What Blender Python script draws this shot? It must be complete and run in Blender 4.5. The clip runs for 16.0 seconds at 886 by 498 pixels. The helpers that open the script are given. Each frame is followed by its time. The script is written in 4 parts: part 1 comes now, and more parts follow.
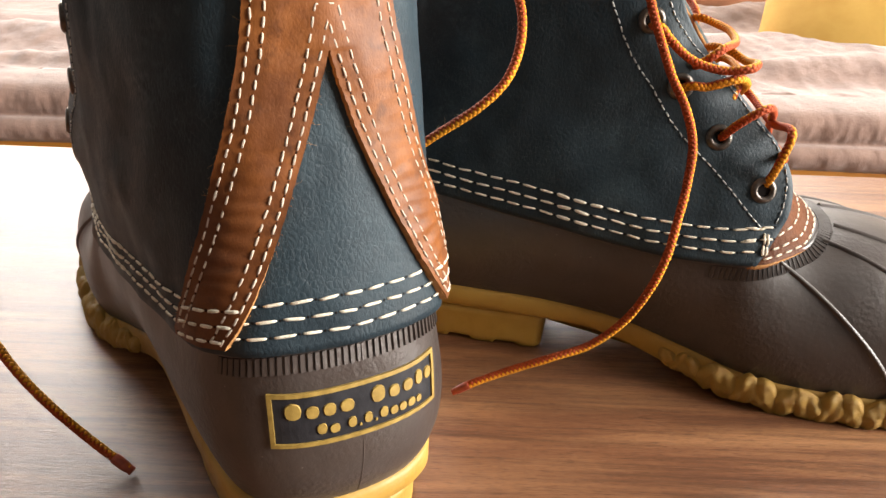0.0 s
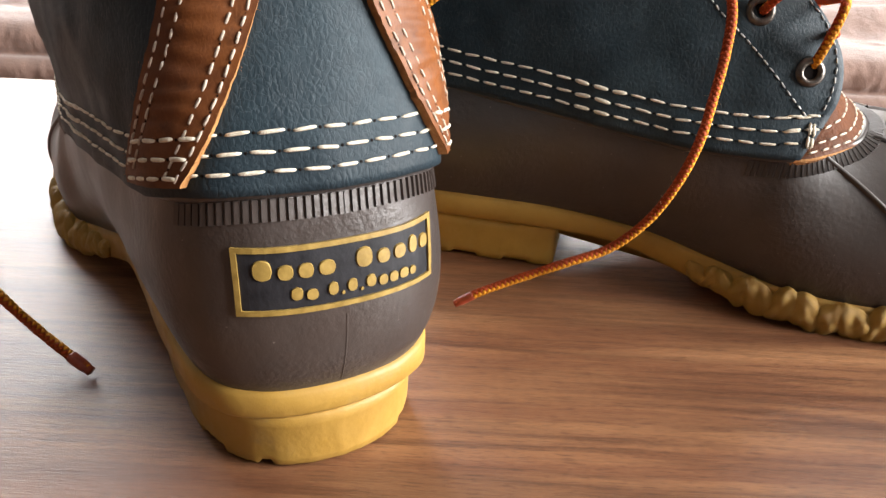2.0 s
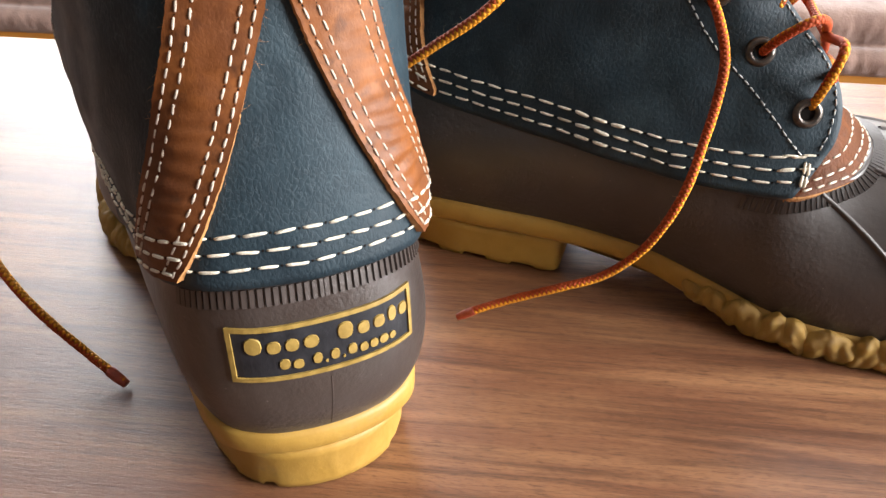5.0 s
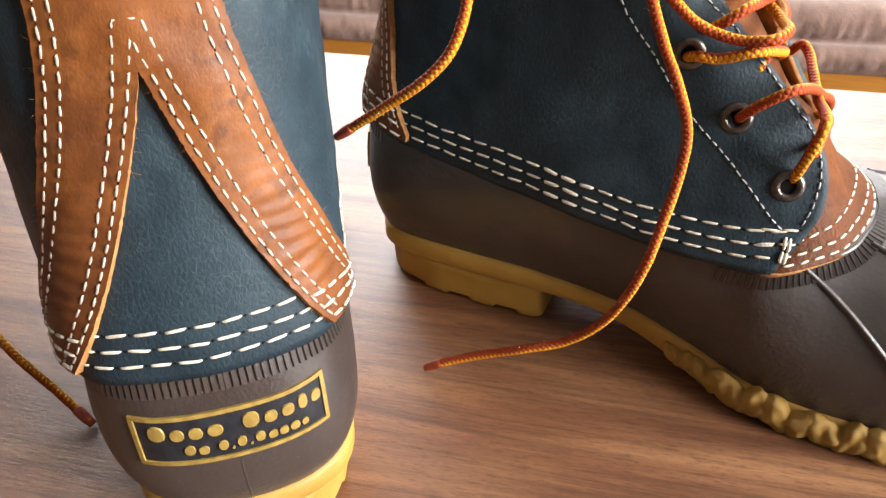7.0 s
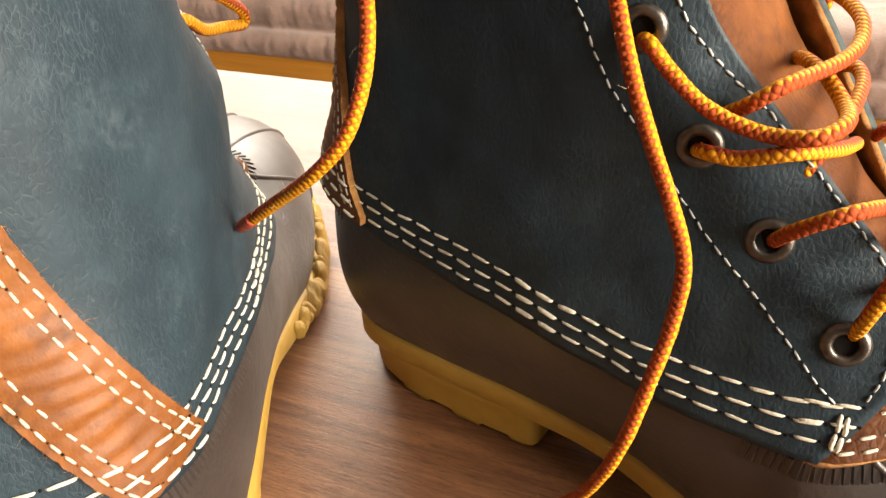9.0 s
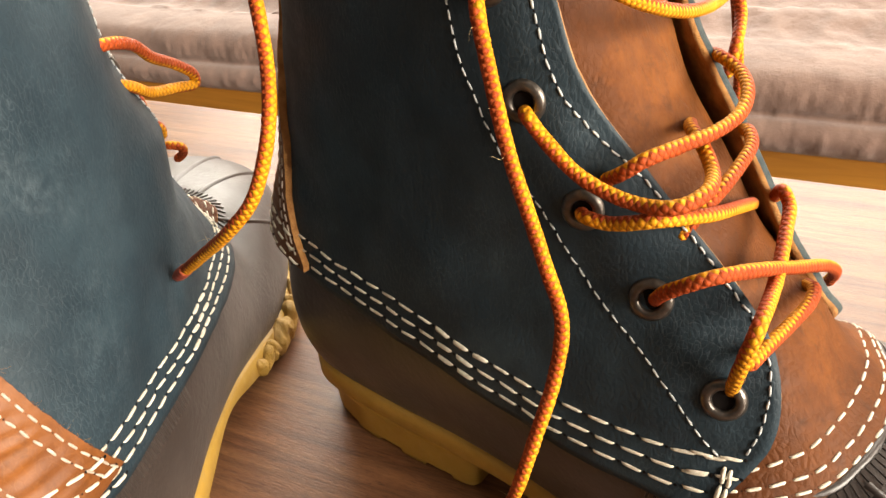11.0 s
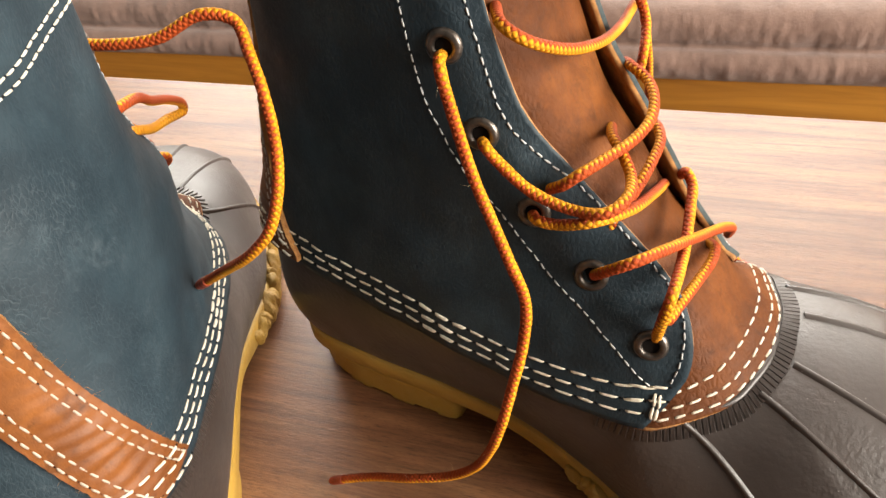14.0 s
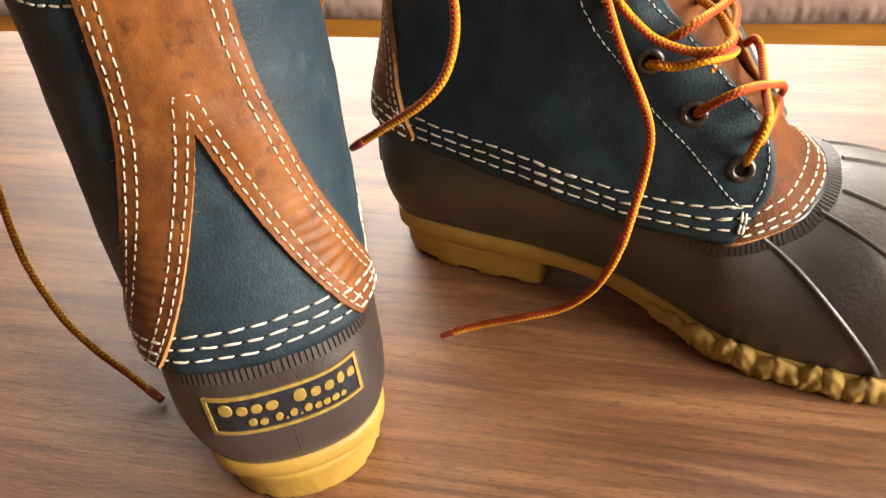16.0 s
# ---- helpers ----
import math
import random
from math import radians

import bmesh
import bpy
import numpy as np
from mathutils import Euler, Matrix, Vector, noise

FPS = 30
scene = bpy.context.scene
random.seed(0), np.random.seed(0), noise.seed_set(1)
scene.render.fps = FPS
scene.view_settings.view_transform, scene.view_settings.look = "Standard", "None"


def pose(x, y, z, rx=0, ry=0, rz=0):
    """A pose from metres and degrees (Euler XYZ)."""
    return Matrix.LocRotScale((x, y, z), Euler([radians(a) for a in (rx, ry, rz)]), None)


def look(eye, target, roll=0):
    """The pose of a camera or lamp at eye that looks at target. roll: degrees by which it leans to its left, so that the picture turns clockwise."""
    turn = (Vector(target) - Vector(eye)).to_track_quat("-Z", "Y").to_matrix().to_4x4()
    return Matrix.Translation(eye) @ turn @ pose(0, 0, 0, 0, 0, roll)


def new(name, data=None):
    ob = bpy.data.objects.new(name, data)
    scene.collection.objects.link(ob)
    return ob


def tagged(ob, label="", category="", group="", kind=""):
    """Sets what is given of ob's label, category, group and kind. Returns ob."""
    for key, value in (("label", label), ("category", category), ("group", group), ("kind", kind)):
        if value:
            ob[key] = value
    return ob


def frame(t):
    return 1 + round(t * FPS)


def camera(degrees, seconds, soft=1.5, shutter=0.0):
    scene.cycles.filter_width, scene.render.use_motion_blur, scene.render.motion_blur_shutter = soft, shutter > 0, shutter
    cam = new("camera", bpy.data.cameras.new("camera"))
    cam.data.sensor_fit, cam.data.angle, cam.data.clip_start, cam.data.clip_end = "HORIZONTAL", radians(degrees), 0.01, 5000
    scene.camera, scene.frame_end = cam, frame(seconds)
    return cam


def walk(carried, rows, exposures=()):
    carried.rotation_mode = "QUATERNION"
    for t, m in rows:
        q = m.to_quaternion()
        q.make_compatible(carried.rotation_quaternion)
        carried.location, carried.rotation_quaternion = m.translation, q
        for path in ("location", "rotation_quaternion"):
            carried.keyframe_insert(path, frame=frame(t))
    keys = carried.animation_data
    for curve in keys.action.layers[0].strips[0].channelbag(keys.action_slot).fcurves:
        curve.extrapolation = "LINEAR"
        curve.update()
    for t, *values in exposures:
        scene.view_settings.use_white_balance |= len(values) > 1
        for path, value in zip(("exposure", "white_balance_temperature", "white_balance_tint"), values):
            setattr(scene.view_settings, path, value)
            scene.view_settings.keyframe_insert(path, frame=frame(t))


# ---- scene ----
# The camera and its way round the boots.
cam = camera(59.15, 16.0)
PATH = [
    (0, (0.02568, 0.00855, 0.21526), (0.0307, 1.8163, -0.6402), 2.19),
    (0.5, (0.02556, 0.00397, 0.19999), (0.0308, 1.8076, -0.6643), 2.21),
    (1, (0.02907, 0.00332, 0.18379), (0.0404, 1.8053, -0.6837), 2.46),
    (1.5, (0.02870, 0.01354, 0.16886), (0.0328, 1.8153, -0.6993), 2.54),
    (2, (0.03055, 0.02436, 0.16264), (0.0103, 1.8257, -0.7062), 2.62),
    (2.5, (0.02974, 0.02712, 0.17686), (-0.0271, 1.8146, -0.7185), 3.06),
    (3, (0.03505, 0.04411, 0.17667), (-0.0741, 1.8069, -0.7617), 3.42),
    (3.5, (0.04224, 0.04086, 0.18990), (-0.1265, 1.7730, -0.7955), 2.58),
    (3.7, (0.04417, 0.03722, 0.19334), (-0.1435, 1.7587, -0.8073), 2.02),
    (5.8, (0.06272, 0.03281, 0.23822), (-0.1042, 1.6557, -0.9187), 0.49),
    (6, (0.06642, 0.03637, 0.24323), (-0.1228, 1.6467, -0.9277), 0.38),
    (6.5, (0.08865, 0.05209, 0.24521), (-0.1913, 1.6408, -0.9370), -0.36),
    (7, (0.10191, 0.07166, 0.24456), (-0.2962, 1.6327, -0.9407), -1.64),
    (7.5, (0.11192, 0.09365, 0.23629), (-0.3918, 1.6246, -0.9480), -2.68),
    (8, (0.12160, 0.11071, 0.23442), (-0.4618, 1.6223, -0.9381), -3.27),
    (8.5, (0.12903, 0.13913, 0.22901), (-0.5299, 1.6322, -0.9271), -4.01),
    (9, (0.13527, 0.16189, 0.22794), (-0.5702, 1.6455, -0.9128), -4.57),
    (11.3, (0.17916, 0.17167, 0.23927), (-0.6304, 1.6526, -0.8339), -5.40),
    (11.5, (0.18620, 0.17558, 0.23785), (-0.6400, 1.6480, -0.8342), -5.31),
    (12, (0.18957, 0.19967, 0.24019), (-0.6611, 1.6195, -0.8825), -6.19),
    (12.5, (0.18729, 0.19937, 0.25098), (-0.6367, 1.5856, -0.9320), -7.42),
    (13, (0.18322, 0.18499, 0.26437), (-0.5742, 1.5644, -0.9699), -8.37),
    (13.5, (0.17336, 0.16351, 0.27851), (-0.5079, 1.5622, -0.9782), -8.55),
    (14, (0.17054, 0.14365, 0.28991), (-0.4389, 1.5576, -0.9865), -8.46),
    (14.5, (0.16071, 0.12307, 0.29404), (-0.3947, 1.5471, -0.9958), -8.21),
    (15, (0.15051, 0.09856, 0.28820), (-0.3561, 1.5313, -1.0120), -7.60),
    (15.5, (0.13328, 0.07063, 0.28734), (-0.3412, 1.5122, -1.0153), -7.03),
    (16, (0.11461, 0.04718, 0.28771), (-0.3162, 1.5103, -1.0061), -6.42),
]
EXPOSURES = [(0, 0.08, 6650, 10), (1, 0.08, 6450, 10), (3, 0.10, 6150, 10), (6.5, 0.12, 6100, 10), (7.5, 0.12, 6500, 10), (9.2, 0.10, 7500, 10), (11.3, -0.22, 7300, 10), (12.5, -0.28, 6950, 10), (14.5, -0.24, 6950, 10), (16, 0.0, 7050, 10)]
walk(cam, [(t, look(eye, target, roll)) for t, eye, target, roll in PATH], EXPOSURES)

# World, daylight through the two windows, and materials.
world = bpy.data.worlds.new("daylight")
scene.world = world
world.use_nodes = True
wn = world.node_tree.nodes
sky = wn.new("ShaderNodeTexSky")
sky.sky_type, sky.sun_disc = "NISHITA", False
sky.sun_elevation, sky.sun_rotation = radians(59), radians(10)
world.node_tree.links.new(sky.outputs[0], wn["Background"].inputs[0])
wn["Background"].inputs[1].default_value = 0.1


def window_light(name, m, width, height, power, colour):
    data = bpy.data.lights.new(name, "AREA")
    data.shape, data.size, data.size_y, data.energy, data.color = "RECTANGLE", width, height, power, colour
    ob = new(name, data)
    ob.matrix_world = m
    return ob


window_light("window_daylight", look((-0.4, 2.5, 1.35), (-0.4, 0.0, 1.0)), 3.6, 2.4, 300, (1.0, 0.97, 0.92))
window_light("side_window_daylight", look((2.9, -0.15, 1.05), (0.0, 0.3, 0.1)), 1.9, 1.9, 395, (1.0, 0.96, 0.90))

sun = new("sun", bpy.data.lights.new("sun", "SUN"))
sun.data.energy, sun.data.angle, sun.data.color = 0.5, radians(0.6), (1.0, 0.93, 0.82)
sun.matrix_world = look((0.35, 1.9, 3.2), (0.0, 0.0, 0.0))


class Mat:
    """A node material that is put together step by step; everything is in object coordinates, in metres."""

    def __init__(self, name, roughness=0.5, metallic=0.0):
        self.m = bpy.data.materials.new(name)
        self.m.use_nodes = True
        self.t = self.m.node_tree
        self.b = self.t.nodes["Principled BSDF"]
        self.b.inputs["Roughness"].default_value, self.b.inputs["Metallic"].default_value = roughness, metallic
        self.co = self.t.nodes.new("ShaderNodeTexCoord").outputs["Object"]
        self.height = None

    def put(self, a, b):
        self.t.links.new(a, b)

    def mapped(self, scale, co=None, rot=(0, 0, 0)):
        n = self.t.nodes.new("ShaderNodeMapping")
        n.inputs["Scale"].default_value = scale
        n.inputs["Rotation"].default_value = rot
        self.put(co or self.co, n.inputs[0])
        return n.outputs[0]

    def noise(self, scale, detail=4.0, rough=0.55, co=None, distort=0.0):
        n = self.t.nodes.new("ShaderNodeTexNoise")
        n.inputs["Scale"].default_value, n.inputs["Detail"].default_value = scale, detail
        n.inputs["Roughness"].default_value, n.inputs["Distortion"].default_value = rough, distort
        self.put(co or self.co, n.inputs["Vector"])
        return n.outputs["Fac"]

    def cells(self, scale, co=None, feature="DISTANCE_TO_EDGE"):
        n = self.t.nodes.new("ShaderNodeTexVoronoi")
        n.feature = feature
        n.inputs["Scale"].default_value = scale
        self.put(co or self.co, n.inputs["Vector"])
        return n.outputs["Distance"]

    def ramp(self, fac, stops):
        n = self.t.nodes.new("ShaderNodeValToRGB")
        e = n.color_ramp.elements
        while len(e) < len(stops):
            e.new(0.5)
        for el, (p, c) in zip(e, stops):
            el.position = p
            el.color = (c, c, c, 1) if isinstance(c, (int, float)) else (*c, 1)
        self.put(fac, n.inputs[0])
        return n.outputs[0]

    def math(self, op, a, b):
        n = self.t.nodes.new("ShaderNodeMath")
        n.operation = op
        for k, v in enumerate((a, b)):
            if isinstance(v, (int, float)):
                n.inputs[k].default_value = v
            else:
                self.put(v, n.inputs[k])
        return n.outputs[0]

    def mix(self, fac, a, b, blend="MIX"):
        n = self.t.nodes.new("ShaderNodeMix")
        n.data_type, n.blend_type = "RGBA", blend
        for k, v in ((0, fac), (6, a), (7, b)):
            if isinstance(v, (int, float)):
                n.inputs[k].default_value = v
            elif isinstance(v, tuple):
                n.inputs[k].default_value = (*v, 1)
            else:
                self.put(v, n.inputs[k])
        return n.outputs[2]

    def colour(self, c):
        if isinstance(c, tuple):
            self.b.inputs["Base Color"].default_value = (*c, 1)
        else:
            self.put(c, self.b.inputs["Base Color"])
        return self

    def rough(self, r):
        self.put(r, self.b.inputs["Roughness"])
        return self

    def bump(self, h, distance, strength=1.0):
        n = self.t.nodes.new("ShaderNodeBump")
        n.inputs["Strength"].default_value, n.inputs["Distance"].default_value = strength, distance
        self.put(h, n.inputs["Height"])
        if self.height:
            self.put(self.height, n.inputs["Normal"])
        self.height = n.outputs[0]
        self.put(self.height, self.b.inputs["Normal"])
        return self

    def set(self, **kw):
        for k, v in kw.items():
            self.b.inputs[k.replace("_", " ")].default_value = v
        return self


def leather(name, dark, mid, light, grain=620.0, depth=0.0002, gloss=(0.38, 0.6), scuff=0.35, crease=0.5, pale=0.25, shine=0.45, bloom=0.0, spots=0.0, pucker=0.0, crack_size=430):
    """Pulled-up leather: an uneven pebble grain, thin pale creases that run mostly upright, rubbed patches and blotches."""
    k = Mat(name)
    k.warp = k.t.nodes.new("ShaderNodeVectorMath")
    k.warp.operation = "MULTIPLY_ADD"
    wob = k.t.nodes.new("ShaderNodeTexNoise")
    wob.inputs["Scale"].default_value, wob.inputs["Detail"].default_value = 160, 3
    k.put(k.co, wob.inputs["Vector"])
    k.put(wob.outputs["Color"], k.warp.inputs[0])
    k.warp.inputs[1].default_value = (0.0032, 0.0032, 0.0032)
    k.put(k.co, k.warp.inputs[2])
    wco = k.warp.outputs[0]
    c = k.ramp(k.noise(16, 6, 0.62), [(0.3, dark), (0.52, mid), (0.74, light)])
    c = k.mix(k.ramp(k.noise(55, 5, 0.7), [(0.42, 0.5), (0.6, 0.0)]), c, dark)
    cell = k.cells(grain, k.mapped((1, 1, 0.7), wco))
    soft = k.cells(grain * 0.45, k.mapped((1, 1, 0.6), wco), "SMOOTH_F1")
    line = k.ramp(k.cells(crack_size, k.mapped((1.3, 1.3, 0.42), wco)), [(0.0, 0.0), (0.035, 0.75), (0.09, 1.0)])
    mask = k.ramp(k.noise(30, 4, 0.6), [(0.42, 0.0), (0.62, 1.0)])
    rub = k.math("MULTIPLY", k.ramp(k.noise(20, 8, 0.72), [(0.55, 0.0), (0.72, 1.0)]), k.ramp(k.noise(420, 4), [(0.4, 0.0), (0.7, 1.0)]))
    worn = tuple(min(1, v * 1.3 + 0.05) for v in light)
    c = k.mix(k.math("MULTIPLY", rub, scuff), c, worn)
    c = k.mix(k.ramp(k.noise(125, 5, 0.62), [(0.55, 0.0), (0.74, spots)]), c, tuple(v * 0.45 for v in dark))
    crack = k.math("MULTIPLY", k.math("SUBTRACT", 1.0, line), mask)
    c = k.mix(k.math("MULTIPLY", crack, pale), c, worn)
    k.colour(c)
    k.rough(k.ramp(k.noise(45, 6, 0.65), [(0.3, gloss[0]), (0.7, gloss[1])]))
    k.bump(soft, depth * 1.6, 0.28)
    k.bump(k.ramp(cell, [(0.0, 0.0), (0.35, 1.0)]), depth, 0.34)
    k.bump(k.noise(230, 4, 0.6), 0.0004, 0.22)
    k.bump(k.math("SUBTRACT", 1.0, k.math("MULTIPLY", k.math("SUBTRACT", 1.0, line), k.math("ADD", 0.45, mask))), depth * 1.6, crease)
    k.bump(k.noise(1100, 3), 0.00005, 0.5)
    if spots:
        k.bump(k.noise(520, 5, 0.7, k.mapped((1, 1, 0.6))), pucker, 0.5)
    k.set(Specular_IOR_Level=shine, Sheen_Weight=bloom, Sheen_Roughness=0.45)
    return k.m


BLUE = leather("blue_leather", (0.0095, 0.0178, 0.0248), (0.0190, 0.0338, 0.0440), (0.038, 0.060, 0.073), grain=560, depth=0.00020, gloss=(0.48, 0.66), scuff=0.5, crease=0.24, pale=0.26, shine=0.25, crack_size=720)
TAN = leather("tan_leather", (0.080, 0.023, 0.006), (0.200, 0.064, 0.012), (0.32, 0.118, 0.025), 900, 0.00006, (0.45, 0.66), 0.35, 0.15, 0.10, 0.32, 0.0, 0.75, 0.00010)
TONGUE = leather("tongue_leather", (0.050, 0.013, 0.002), (0.135, 0.038, 0.005), (0.22, 0.070, 0.011), 430, 0.0004, (0.55, 0.75), 0.2, 0.2, 0.0, 0.2, 0.0, 0.6, 0.0003, 400)
_k = Mat("raw_leather_edge", 0.9)
LINING = _k.colour(_k.ramp(_k.noise(240, 5), [(0.3, (0.27, 0.11, 0.028)), (0.7, (0.50, 0.245, 0.08))])).bump(_k.noise(1500, 4), 0.0004).m
_k = Mat("teal_raw_edge", 0.85)
EDGE = _k.colour(_k.ramp(_k.noise(300, 5), [(0.3, (0.022, 0.034, 0.037)), (0.7, (0.06, 0.075, 0.075))])).bump(_k.noise(1500, 4), 0.0003).m
_k = Mat("brown_rubber")
_c = _k.ramp(_k.noise(20, 6, 0.65), [(0.3, (0.0245, 0.0172, 0.0148)), (0.7, (0.047, 0.0345, 0.0295))])
_c = _k.mix(_k.ramp(_k.noise(700, 6, 0.7), [(0.66, 0.0), (0.76, 0.4)]), _c, (0.16, 0.14, 0.125))
_c = _k.mix(_k.ramp(_k.cells(160, None, "F1"), [(0.028, 0.45), (0.05, 0.0)]), _c, (0.30, 0.27, 0.24))
_c = _k.mix(_k.ramp(_k.noise(9, 5, 0.7), [(0.5, 0.0), (0.75, 0.2)]), _c, (0.10, 0.085, 0.075))
_peel = _k.math("MULTIPLY", _k.noise(480, 3, 0.6), _k.ramp(_k.noise(28, 3), [(0.42, 0.25), (0.6, 1.0)]))
RUBBER = _k.colour(_c).rough(_k.ramp(_k.noise(50, 6), [(0.3, 0.36), (0.7, 0.50)])).bump(_peel, 0.0006, 0.6).bump(_k.noise(1500, 4, 0.6), 0.00008, 0.5).bump(_k.noise(60, 3), 0.0004, 0.4).set(Specular_IOR_Level=0.70, Sheen_Weight=0.02, Sheen_Roughness=0.55).m
_k = Mat("gum_rubber")
_c = _k.ramp(_k.noise(35, 6, 0.6), [(0.25, (0.27, 0.145, 0.022)), (0.6, (0.385, 0.225, 0.040)), (0.85, (0.45, 0.275, 0.066))])
_c = _k.mix(_k.ramp(_k.noise(70, 8, 0.75), [(0.56, 0.0), (0.72, 0.45)]), _c, (0.19, 0.125, 0.055))
GUM = _k.colour(_c).rough(_k.ramp(_k.noise(120, 4), [(0.3, 0.45), (0.7, 0.68)])).bump(_k.noise(400, 5), 0.00025, 0.6).bump(_k.noise(90, 3), 0.0005, 0.35).m
_k = Mat("gold_moulding", 0.45)
GOLD = _k.colour(_k.ramp(_k.noise(300, 4), [(0.3, (0.20, 0.125, 0.025)), (0.7, (0.33, 0.22, 0.055))])).bump(_k.noise(900, 3), 0.0001).m
_k = Mat("black_plate", 0.5)
PLATE = _k.colour(_k.ramp(_k.noise(200, 5), [(0.3, (0.009, 0.009, 0.011)), (0.75, (0.022, 0.022, 0.026))])).bump(_k.noise(800, 4), 0.0001).set(Specular_IOR_Level=0.25).m
_k = Mat("cream_thread", 0.75)
THREAD = _k.colour(_k.ramp(_k.noise(500, 3), [(0.3, (0.52, 0.45, 0.34)), (0.7, (0.74, 0.69, 0.58))])).bump(_k.noise(3000, 2), 0.0002).m
_k = Mat("buff_thread", 0.75)
STRAPTHREAD = _k.colour(_k.ramp(_k.noise(500, 3), [(0.3, (0.34, 0.27, 0.21)), (0.7, (0.52, 0.45, 0.37))])).bump(_k.noise(3000, 2), 0.0002).m
_k = Mat("grey_thread", 0.75)
GREYTHREAD = _k.colour(_k.ramp(_k.noise(500, 3), [(0.3, (0.30, 0.31, 0.31)), (0.7, (0.52, 0.53, 0.52))])).m
_k = Mat("dark_bronze", 0.32, 0.8)
BRONZE = _k.colour(_k.ramp(_k.noise(500, 4), [(0.3, (0.070, 0.058, 0.050)), (0.7, (0.14, 0.12, 0.105))])).bump(_k.noise(900, 3), 0.00008).m
# Near-black colour that stands in for the shade inside small holes.
_k = Mat("hole_shade", 0.9)
HOLE_SHADE = _k.colour(_k.ramp(_k.noise(500, 3), [(0.3, (0.005, 0.004, 0.004)), (0.7, (0.012, 0.009, 0.008))])).set(Specular_IOR_Level=0.08).m

# Braided lace: golden-yellow and rust strands, laid along the lace by its own length and girth.
_k = Mat("braided_lace", 0.7)
_uv = _k.t.nodes.new("ShaderNodeUVMap").outputs[0]
_sep = _k.t.nodes.new("ShaderNodeSeparateXYZ")
_k.put(_uv, _sep.inputs[0])
_len, _round = _sep.outputs[0], _sep.outputs[1]
_warp = _k.math("MULTIPLY", _k.noise(260, 2), 0.35)
_p = _k.math("ADD", _k.math("ADD", _k.math("MULTIPLY", _len, 0.95), _k.math("MULTIPLY", _round, 4.0)), _warp)
_q = _k.math("ADD", _k.math("SUBTRACT", _k.math("MULTIPLY", _len, 0.95), _k.math("MULTIPLY", _round, 4.0)), _warp)
# Each plait is a small diamond between two crossing sets of strands; its colour goes by the side of the cord it lies on.
_place = _k.math("MULTIPLY", _k.math("SUBTRACT", _k.math("FLOOR", _p, 0.0), _k.math("FLOOR", _q, 0.0)), 0.125)
_side = _k.math("SINE", _k.math("MULTIPLY", _k.math("ADD", _place, 0.03), 6.2832), 0.0)
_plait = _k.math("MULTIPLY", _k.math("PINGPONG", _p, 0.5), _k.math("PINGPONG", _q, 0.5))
_yellow = _k.ramp(_k.noise(120, 3), [(0.3, (0.62, 0.24, 0.006)), (0.7, (0.76, 0.33, 0.012))])
_rust = _k.ramp(_k.noise(120, 3), [(0.3, (0.30, 0.040, 0.005)), (0.7, (0.42, 0.062, 0.008))])
_col = _k.mix(_k.ramp(_side, [(0.0, 0.0), (0.02, 1.0)]), _rust, _yellow)
# The shade in the grooves between plaits is put into the colour.
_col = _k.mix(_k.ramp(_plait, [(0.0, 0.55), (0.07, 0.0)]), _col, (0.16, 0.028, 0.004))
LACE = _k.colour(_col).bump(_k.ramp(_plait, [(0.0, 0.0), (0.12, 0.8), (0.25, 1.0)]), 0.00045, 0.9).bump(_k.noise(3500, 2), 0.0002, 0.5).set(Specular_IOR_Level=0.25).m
_k = Mat("lace_tip", 0.4)
AGLET = _k.colour(_k.ramp(_k.noise(300, 3), [(0.3, (0.22, 0.03, 0.012)), (0.7, (0.38, 0.07, 0.03))])).bump(_k.noise(900, 3), 0.0003).m

_k = Mat("pale_fibre", 0.8)
FUZZ = _k.colour(_k.ramp(_k.noise(300, 3), [(0.3, (0.40, 0.24, 0.09)), (0.7, (0.66, 0.50, 0.28))])).m

# Walnut table: long streaks along x, pores, a satin varnish.
_k = Mat("walnut")
_g = _k.mapped((1.2, 16, 1))
_s1 = _k.noise(2.6, 7, 0.62, _g, 0.7)
_s2 = _k.noise(9.0, 8, 0.68, _k.mapped((1.0, 20, 1)), 0.5)
_c = _k.ramp(_s1, [(0.25, (0.106, 0.041, 0.020)), (0.45, (0.215, 0.094, 0.045)), (0.62, (0.330, 0.163, 0.076)), (0.82, (0.44, 0.255, 0.125))])
_c = _k.mix(_k.ramp(_s2, [(0.36, 0.7), (0.54, 0.0)]), _c, (0.062, 0.024, 0.013))
_pore = _k.noise(105, 7, 0.72, _k.mapped((1.0, 10, 1)))
_fleck = _k.noise(260, 5, 0.65, _k.mapped((1.0, 8, 1)))
_c = _k.mix(_k.ramp(_pore, [(0.38, 0.55), (0.46, 0.0)]), _c, (0.035, 0.013, 0.008))
_c = _k.mix(_k.ramp(_fleck, [(0.40, 0.42), (0.46, 0.0)]), _c, (0.05, 0.02, 0.012))
_c = _k.mix(_k.ramp(_pore, [(0.56, 0.0), (0.72, 0.4)]), _c, (0.40, 0.22, 0.125))
_band = _k.noise(1.0, 3, 0.5, _k.mapped((0.35, 11, 1)))
_c = _k.mix(_k.ramp(_band, [(0.42, 0.55), (0.55, 0.0)]), _c, (0.085, 0.033, 0.018))
WALNUT = _k.colour(_c).rough(_k.ramp(_pore, [(0.3, 0.40), (0.7, 0.29)])).bump(_pore, 0.00045, 0.55).bump(_fleck, 0.00015, 0.4).set(Specular_IOR_Level=0.53).m
_k = Mat("golden_oak")
